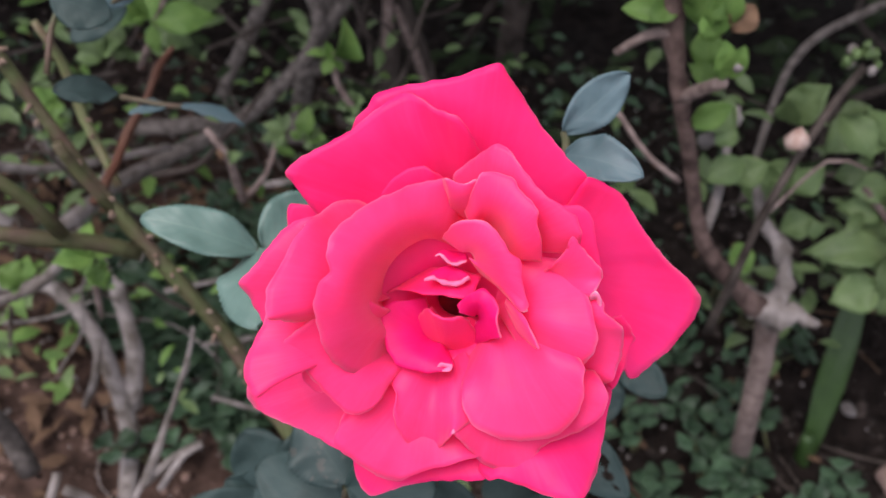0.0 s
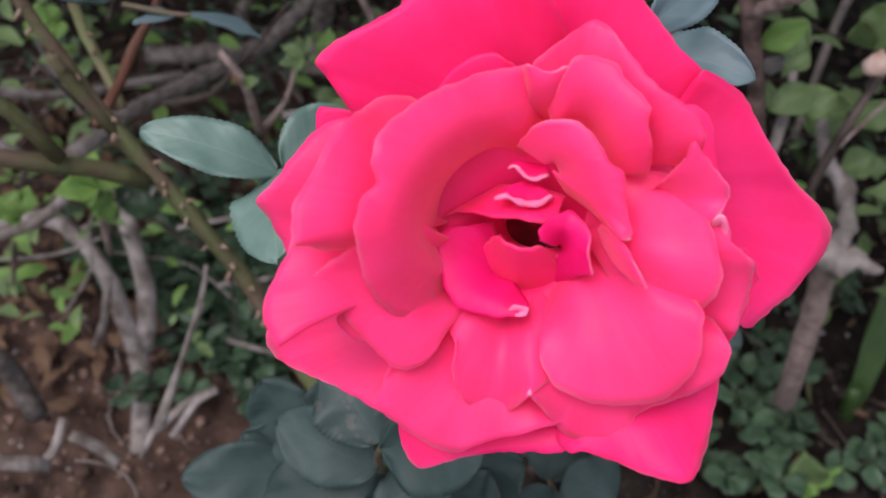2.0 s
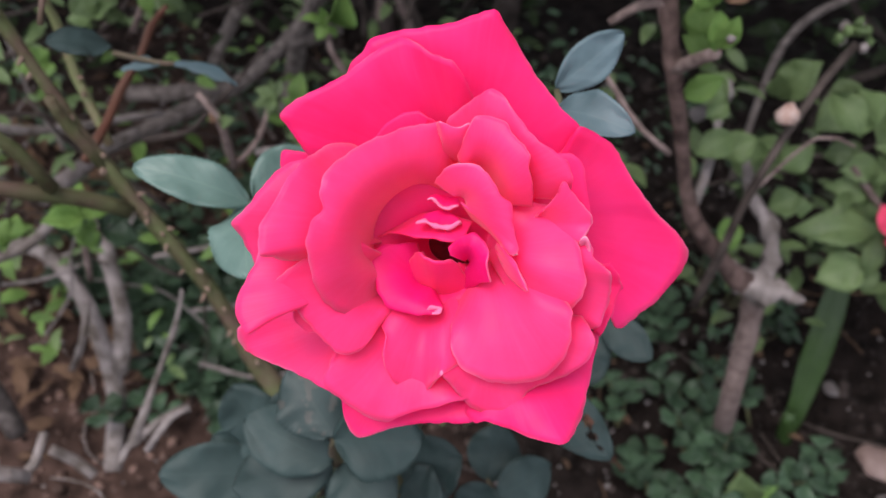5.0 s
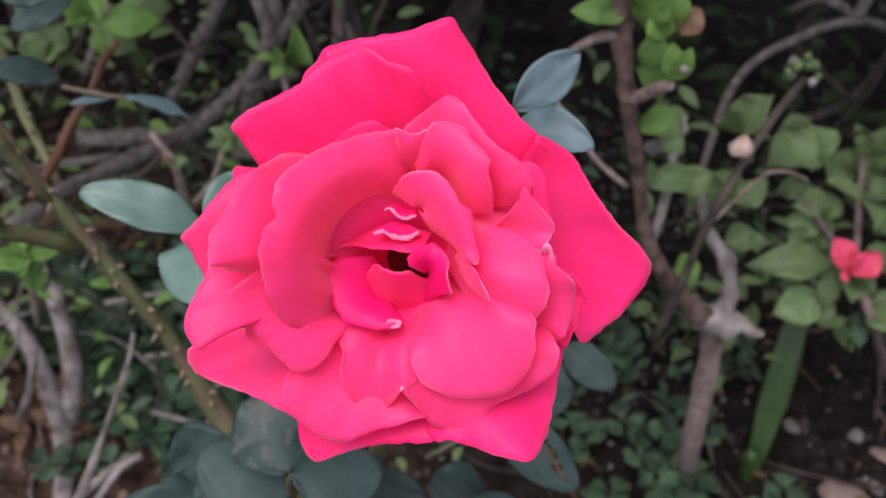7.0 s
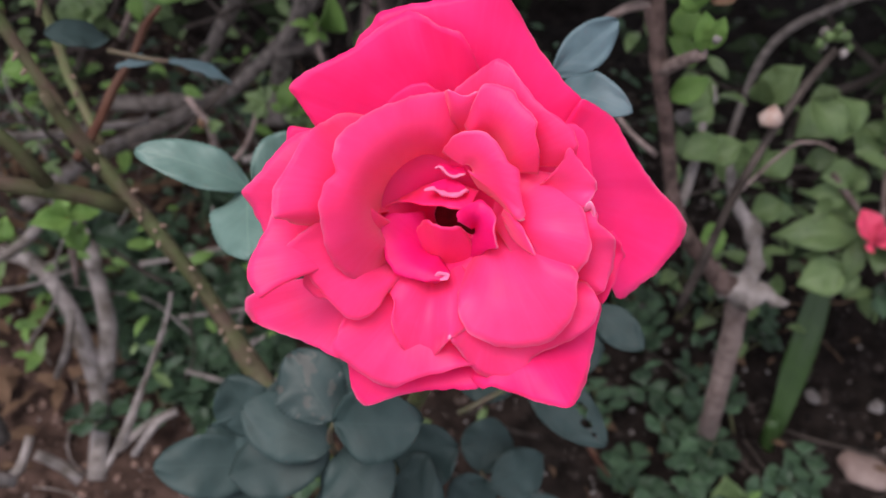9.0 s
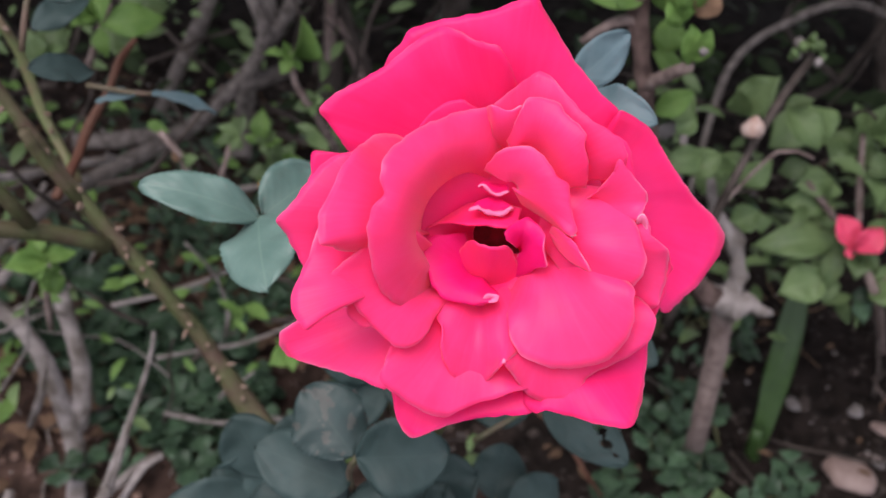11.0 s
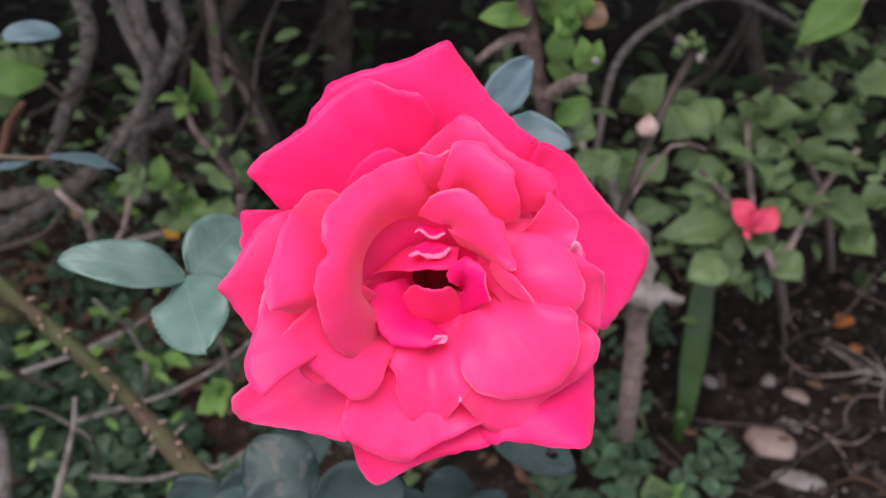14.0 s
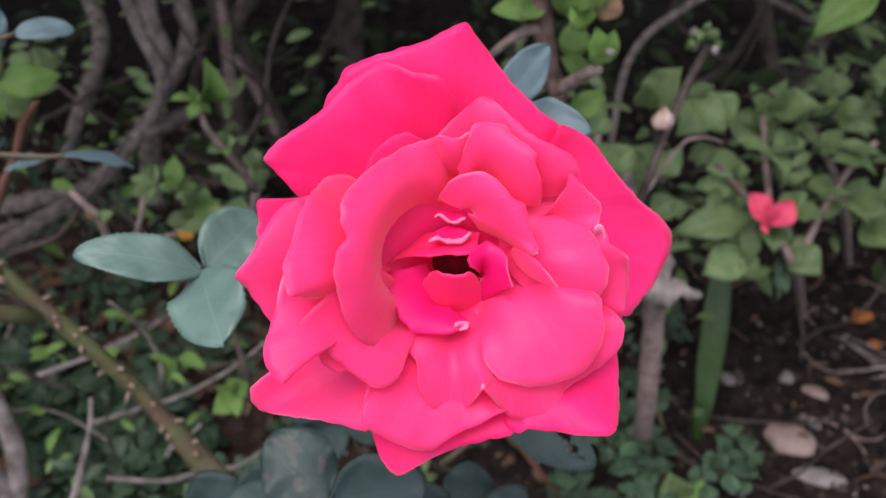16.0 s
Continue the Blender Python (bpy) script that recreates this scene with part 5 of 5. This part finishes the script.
limb("thin grey branch leaning across the dark hedge", [(0.2906, 0.62, 0.1642), (0.3066, 0.68, 0.2508), (0.3579, 0.72, 0.2785), (0.409, 0.75, 0.2834), (0.4542, 0.77, 0.2673), (0.542, 0.8, 0.223)], [0.003, 0.0035, 0.004, 0.0045, 0.004, 0.004], GREY_BARK, (
    ([(0.4051, 0.75, 0.2816), (0.4102, 0.76, 0.3078), (0.4115, 0.78, 0.3372)], [0.005, 0.0045, 0.004]),
    ([(0.409, 0.75, 0.2834), (0.3837, 0.77, 0.2875), (0.3725, 0.8, 0.2576)], [0.004, 0.0035, 0.003])), 5, "bare_branch", "bare branches")
limb("forked grey stem rising from the shrub leaves", [(0.5845, 0.86, 0.0983), (0.5569, 0.88, 0.132), (0.5396, 0.9, 0.175), (0.5232, 0.93, 0.2368)], [0.012, 0.011, 0.0105, 0.01], DARK_BARK, (
    ([(0.5798, 0.86, 0.1019), (0.6101, 0.9, 0.1214), (0.6405, 0.94, 0.1426)], [0.011, 0.012, 0.013]),), 6)
limb("grey trunk standing in the weeds", [(-0.134, 0.3796, 0), (-0.1466, 0.43, 0.0236), (-0.1601, 0.45, 0.0784), (-0.1922, 0.48, 0.0994), (-0.2312, 0.5, 0.0937), (-0.3076, 0.52, 0.0418)], [0.0085, 0.008, 0.0075, 0.007, 0.007, 0.007], PALE_WOOD, (
    ([(-0.1445, 0.44, 0.0393), (-0.1431, 0.46, 0.0826), (-0.1611, 0.49, 0.1195), (-0.1782, 0.52, 0.1203)], [0.0065, 0.0062, 0.006, 0.0055]),
    ([(-0.1613, 0.45, 0.1045), (-0.1581, 0.43, 0.0925), (-0.1682, 0.42, 0.0631)], [0.003, 0.003, 0.002])), 7)
limb("pale dead twig forked above the soil", [(-0.095, 0.3265, 0.1115), (-0.088, 0.3381, 0.1266), (-0.0804, 0.3608, 0.1485), (-0.071, 0.3914, 0.1772)], [0.0026, 0.0023, 0.002, 0.0014], PALE_WOOD, (
    ([(-0.0877, 0.3367, 0.1258), (-0.0711, 0.3489, 0.1388), (-0.0577, 0.3595, 0.1409)], [0.003, 0.0028, 0.0026]),
    ([(-0.1028, 0.3164, 0.1195), (-0.1157, 0.3209, 0.1265), (-0.1291, 0.3222, 0.1326)], [0.0036, 0.0034, 0.003])), 8, "dead_twig", "dead twigs")
limb("pale dead branch lying among the weeds", [(-0.1586, 0.2835, 0.165), (-0.1452, 0.2887, 0.1605), (-0.1284, 0.2975, 0.1446)], [0.005, 0.0048, 0.0045], PALE_WOOD, ([[(-0.1342, 0.2943, 0.1458), (-0.1275, 0.3044, 0.1473), (-0.1271, 0.3205, 0.1547)], [0.003, 0.003, 0.0028]],), 9, "dead_twig", "dead twigs")
limb("grey stem leaning among the weeds", [(-0.1999, 0.3673, 0.1298), (-0.1925, 0.3707, 0.1022), (-0.1808, 0.3631, 0.0677)], [0.008, 0.008, 0.008], GREY_BARK, seed=10, name="dead_twig", group="dead twigs")
limb("dry pale stems lying behind the canes", [(-0.2336, 0.4905, 0.2188), (-0.2126, 0.5149, 0.1965), (-0.1918, 0.5431, 0.1809), (-0.152, 0.5993, 0.157)], [0.004, 0.004, 0.004, 0.0035], PALE_WOOD, (
    ([(-0.2126, 0.4148, 0.1691), (-0.1859, 0.4362, 0.1692), (-0.1671, 0.4533, 0.1865)], [0.004, 0.004, 0.0035]),
    ([(-0.2058, 0.4994, 0.1477), (-0.187, 0.5656, 0.1397), (-0.1723, 0.5962, 0.1328)], [0.006, 0.006, 0.005]),
    ([(-0.2118, 0.4714, 0.1855), (-0.2305, 0.4709, 0.1978), (-0.2412, 0.4629, 0.1984)], [0.006, 0.006, 0.005])), 11, "dead_twig", "dead twigs")
limb("thin pale twig standing over the clover", [(-0.0779, 0.3292, 0.1477), (-0.0685, 0.3531, 0.1852), (-0.0615, 0.3733, 0.2114), (-0.0604, 0.3814, 0.2245)], [0.0021, 0.0019, 0.0016, 0.0013], PALE_WOOD, ([[(-0.0744, 0.3298, 0.1351), (-0.0629, 0.3433, 0.1523), (-0.0537, 0.3505, 0.1547)], [0.0024, 0.0023, 0.002]],), 12, "dead_twig", "dead twigs")
limb("dry brown stem above the soil", [(0.1534, 0.4256, 0.1445), (0.1864, 0.4169, 0.1199), (0.2092, 0.4043, 0.0922), (0.2511, 0.4408, 0)], [0.0022, 0.002, 0.0018, 0.0016], RED_SHOOT, seed=13, name="dead_twig", group="dead twigs")


rng = random.Random(91)
for k in range(9):
    x, y = rng.uniform(-0.5, 1.1), rng.uniform(0.86, 1.05)
    p = Vector((x, y, -0.01))
    pts = [p]
    d = Vector((rng.uniform(-0.5, 0.5), rng.uniform(-0.3, 0.3), 1))
    for _ in range(5):
        d = (d + Vector((rng.uniform(-0.5, 0.5), rng.uniform(-0.3, 0.3), rng.uniform(-0.2, 0.4)))).normalized()
        p = p + d * rng.uniform(0.08, 0.14)
        pts.append(p)
    r = rng.uniform(0.002, 0.006)
    fork = [pts[2], pts[2] + Vector((rng.uniform(-0.1, 0.1), -0.02, 0.07)), pts[2] + Vector((rng.uniform(-0.18, 0.18), -0.03, 0.16))]
    limb("thin dark sapling stem of the hedge", pts, [r * 1.2, r * 1.1, r, r * 0.9, r * 0.8, r * 0.7], DARK_BARK, ((fork, [r * 0.7, r * 0.6, r * 0.5]),), 20 + k, "hedge_sapling", "hedge saplings")


# ---- litter on the soil ----
def litter(label, x0, x1, y0, y1, count, seed, mat, name="dry_stems"):
    rng = random.Random(seed)
    ob = thing(name, label, "litter", (x0, y0, 0))
    for _ in range(count):
        x, y, w = rng.uniform(x0, x1), rng.uniform(y0, y1), rng.uniform(0, 6.3)
        ln = rng.uniform(0.03, 0.09)
        pts = []
        for s in (-0.5, -0.15, 0.2, 0.5):
            px, py = x + math.cos(w + s) * ln * s, y + math.sin(w + s) * ln * s
            pts.append((px, py, ground_height(px, py) + 0.003 + 0.006 * rng.random()))
        tube("dry_stem", pts, [0.0006, 0.0008, 0.0007, 0.0004], mat, ob, sides=5, step=0.012)
    return ob


def root_tuft(label, cx, cy, reach, count, seed, mat):
    rng = random.Random(seed)
    ob = thing("root_tuft", label, "roots", (cx, cy, 0))
    for k in range(count):
        w = 6.283 * k / count + rng.uniform(-0.3, 0.3)
        pts, ln = [], reach * rng.uniform(0.45, 1.0)
        for s in (0.0, 0.3, 0.65, 1.0):
            w += rng.uniform(-0.18, 0.18)
            px, py = cx + math.cos(w) * ln * s, cy + math.sin(w) * ln * s
            pts.append((px, py, ground_height(px, py) + 0.003 + 0.016 * math.sin(3.14 * min(s + 0.25, 1)) * rng.random()))
        tube("dry_root", pts, [0.0014, 0.0012, 0.0009, 0.0004], mat, ob, sides=6, step=0.01)
    return ob


root_tuft("spreading tuft of dry pale roots on the soil", 0.597, 0.549, 0.075, 17, 31, PALE_WOOD)
litter("dry pale roots on the soil", 0.50, 0.72, 0.48, 0.68, 9, 31, BARK)
litter("dry brown stems scattered on the soil", 0.15, 0.75, 0.30, 0.7, 40, 32, DRY_LEAF)
litter("dry stems among the weeds", -0.35, 0.1, 0.35, 0.75, 24, 33, PALE_WOOD)


def brushwood(label, box, count, seed, mat, radius):
    """Fine broken twigs that stand and lean among the weeds."""
    rng = random.Random(seed)
    ob = thing("brushwood", label, "twigs", (box[0], box[2], 0), "brushwood")
    for _ in range(count):
        p = Vector((rng.uniform(box[0], box[1]), rng.uniform(box[2], box[3]), rng.uniform(box[4], box[5])))
        d = Vector((rng.uniform(-1, 1), rng.uniform(-0.5, 0.5), rng.uniform(-0.3, 0.9))).normalized()
        pts, r = [p], radius * rng.uniform(0.5, 1.3)
        for _ in range(4):
            d = (d + Vector((rng.uniform(-0.4, 0.4), rng.uniform(-0.4, 0.4), rng.uniform(-0.4, 0.4)))).normalized()
            p = p + d * rng.uniform(0.015, 0.05)
            pts.append(p)
        tube("twig", pts, [r, r * 0.95, r * 0.85, r * 0.7, r * 0.5], mat, ob, rough=0.25, sides=6, step=0.009, grain=120)
    return ob


brushwood("pale broken twigs among the rose canes", (-0.32, -0.02, 0.42, 0.66, 0.0, 0.12), 13, 51, PALE_WOOD, 0.0018)
brushwood("dry brown twigs under the rose canes", (-0.34, 0.02, 0.45, 0.75, 0.0, 0.18), 18, 52, DARK_BARK, 0.002)
brushwood("fine dark twigs behind the weeds", (-0.25, 0.12, 0.60, 0.85, 0.0, 0.30), 22, 53, DARK_BARK, 0.0022)
brushwood("thin grey twigs between the shrub leaves", (0.18, 0.62, 0.50, 0.75, 0.08, 0.28), 16, 54, DARK_BARK, 0.0014)
brushwood("broken twigs at the foot of the shrub", (0.15, 0.6, 0.38, 0.62, 0.0, 0.02), 18, 55, DARK_BARK, 0.0015)


# ---- clover ----
def clover_plant(seed):
    rng = random.Random(seed)
    ob = thing("clover", "low clover plant with three rounded green leaflets", "clover", (0, 0, 0), "clover plants")
    for j in range(3):
        top = Vector((rng.uniform(-0.02, 0.02), rng.uniform(-0.02, 0.02), rng.uniform(0.018, 0.04)))
        tube("stalk", [(0, 0, -0.006), top * 0.6, top], [0.0007, 0.0006, 0.0005], STALK, ob, sides=5, step=0.01)
        w0 = rng.uniform(0, 6.3)
        for k in range(3):
            w = w0 + k * 2.094
            leaf(top, top + Vector((math.cos(w), math.sin(w), 0.1)) * rng.uniform(0.013, 0.019), 0.018, CLOVER, ob, (0, 0, 1), 0.2, 0.05, shape=1.7, seed=seed + k, rows=7)
    return ob


kinds = [clover_plant(k) for k in range(4)]
rng = random.Random(77)


def clover_at(x, y, k):
    if k < len(kinds):
        kinds[k].location = (x, y, ground_height(x, y))
        return
    copy_thing(kinds[k % 4], pose(x, y, ground_height(x, y), rng.uniform(-26, 26), rng.uniform(-26, 26), rng.uniform(0, 360)))


spots = []
for (cx, cy, _), sx, sy, n in (((0.2916, 0.4376, 0.02), 0.022, 0.018, 6), ((0.2893, 0.4918, 0.02), 0.025, 0.03, 4), ((0.3677, 0.4582, 0.02), 0.015, 0.012, 2), ((0.3078, 0.606, 0.02), 0.035, 0.05, 9),
                               ((-0.1254, 0.5135, 0.02), 0.05, 0.04, 17), ((-0.0601, 0.4795, 0.02), 0.04, 0.03, 11), ((-0.0949, 0.5039, 0.02), 0.035, 0.04, 8), ((-0.1755, 0.5826, 0.02), 0.04, 0.04, 7), ((-0.0856, 0.5547, 0.02), 0.04, 0.04, 6), ((0.0299, 0.5752, 0.02), 0.05, 0.05, 4)):
    spots += [(rng.gauss(cx, sx), rng.gauss(cy, sy)) for _ in range(n)]
for k, (x, y) in enumerate(spots):
    clover_at(x, y, k)
sprout = leafy("pale yellow-green seedling beside the clover", [([(0.3324, 0.4294, 0), (0.3262, 0.4306, 0.03)], [0.002, 0.0016])],
               [((0.3315, 0.4282, 0.01), (0.318, 0.4338, 0.05), 0.036, SHRUB_LEAF, CAMW), ((0.3338, 0.4282, 0.01), (0.3537, 0.4381, 0.03), 0.016, FRESH_LEAF, CAMW), ((0.3308, 0.4257, 0.01), (0.3376, 0.4193, 0.02), 0.02, FRESH_LEAF, CAMW)], FRESH_LEAF, "seedling")


# ---- foliage that nobody could count ----
def foliage(name, label, count, box, size, mat, seed, dense=None, crown=None):
    """Many small leaves in a box of the plan, thinned where the noise is low."""
    rng = random.Random(seed)
    verts, faces, uv = [], [], []
    made = 0
    while made < count:
        p = Vector((rng.uniform(box[0], box[1]), rng.uniform(box[2], box[3]), rng.uniform(box[4], box[5])))
        if dense is not None and noise.noise(p * 7 + Vector((seed, 0, 0))) < dense:
            continue
        if crown is not None:
            cy, cz, ry, rz, cx, rx = crown
            if ((p.y - cy) / ry) ** 2 + ((p.z - cz) / rz) ** 2 + ((p.x - cx) / rx) ** 8 > 1 + 0.35 * noise.noise(p * 3 + Vector((seed, 0, 0))) + 0.2 * noise.noise(p * 9):
                continue
        made += 1
        ln = rng.uniform(*size)
        w = rng.uniform(0, 6.3)
        d = Vector((math.cos(w), math.sin(w), rng.uniform(-0.5, 0.4))).normalized()
        nrm = Vector((rng.uniform(-0.6, 0.6), rng.uniform(-0.9, 0.3), 1)).normalized()
        sd = d.cross(nrm).normalized()
        nn = sd.cross(d)
        k = len(verts)
        for s, q in ((0, 0.04), (0.22, 0.72), (0.5, 1.0), (0.78, 0.68), (1, 0.04)):
            c = p + d * (ln * s) + nn * (0.12 * ln * 4 * s * (1 - s))
            for e in (-1, 0, 1):
                verts.append(c + sd * (q * e * ln * 0.21) + nn * (abs(e) * q * ln * 0.06))
                uv.append((0.5 + e * 0.5, s))
        for i in range(4):
            for j in range(2):
                a = k + i * 3 + j
                faces.append((a, a + 1, a + 4, a + 3))
    return tagged(link_mesh(name, verts, faces, mat, uv=uv), label, "foliage", kind="stuff")


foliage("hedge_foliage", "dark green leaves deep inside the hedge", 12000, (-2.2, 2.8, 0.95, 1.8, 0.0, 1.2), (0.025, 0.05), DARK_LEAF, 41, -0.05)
# unseen leaf mass overhead, added to keep skylight off the hedge and soil
foliage("hedge_canopy", "dense leaf canopy added out of view to shade the hedge and bed", 36000, (-2.6, 3.2, 0.34, 2.2, 0.70, 1.6), (0.03, 0.06), DARK_LEAF, 42, crown=(1.22, 0.8, 0.85, 0.68, 0.3, 2.5))
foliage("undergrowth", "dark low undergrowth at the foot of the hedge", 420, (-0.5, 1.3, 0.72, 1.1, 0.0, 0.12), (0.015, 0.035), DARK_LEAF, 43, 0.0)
foliage("weeds", "low green weeds over brown soil", 620, (-0.5, 0.02, 0.42, 0.85, 0.0, 0.07), (0.008, 0.022), CLOVER, 44, 0.08)
foliage("weeds", "low bright weeds over brown soil", 70, (-0.5, 0.02, 0.40, 0.85, 0.02, 0.16), (0.012, 0.03), FRESH_LEAF, 45, 0.05)
foliage("weed_leaves", "small mixed leaves of weeds among twigs", 90, (-0.36, 0.06, 0.40, 0.80, 0.0, 0.17), (0.010, 0.024), FRESH_LEAF, 61, 0.12)
foliage("weed_leaves", "small olive leaves of weeds among twigs", 270, (-0.36, 0.14, 0.42, 0.88, 0.0, 0.24), (0.010, 0.026), SHRUB_LEAF, 62, 0.08)
foliage("ferny_weeds", "fine dark weeds behind the shrub stem", 180, (0.12, 0.42, 0.52, 0.85, 0.0, 0.16), (0.008, 0.022), CLOVER, 63, 0.05)
foliage("young_leaves", "small olive leaves of the shrub", 330, (0.16, 0.75, 0.50, 0.78, 0.10, 0.30), (0.012, 0.028), SHRUB_LEAF, 64, 0.1)
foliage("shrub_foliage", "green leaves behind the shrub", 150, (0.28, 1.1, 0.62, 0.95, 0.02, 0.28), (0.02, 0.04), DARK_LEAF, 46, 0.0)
foliage("leaf_litter", "dry brown leaves fallen under the rose canes", 260, (-0.36, 0.05, 0.40, 0.75, 0.004, 0.02), (0.012, 0.03), DRY_LEAF, 48, 0.0)
foliage("leaf_litter", "dry brown leaf litter on the soil", 380, (-0.5, 0.9, 0.3, 0.95, 0.0, 0.012), (0.006, 0.018), DRY_LEAF, 47)
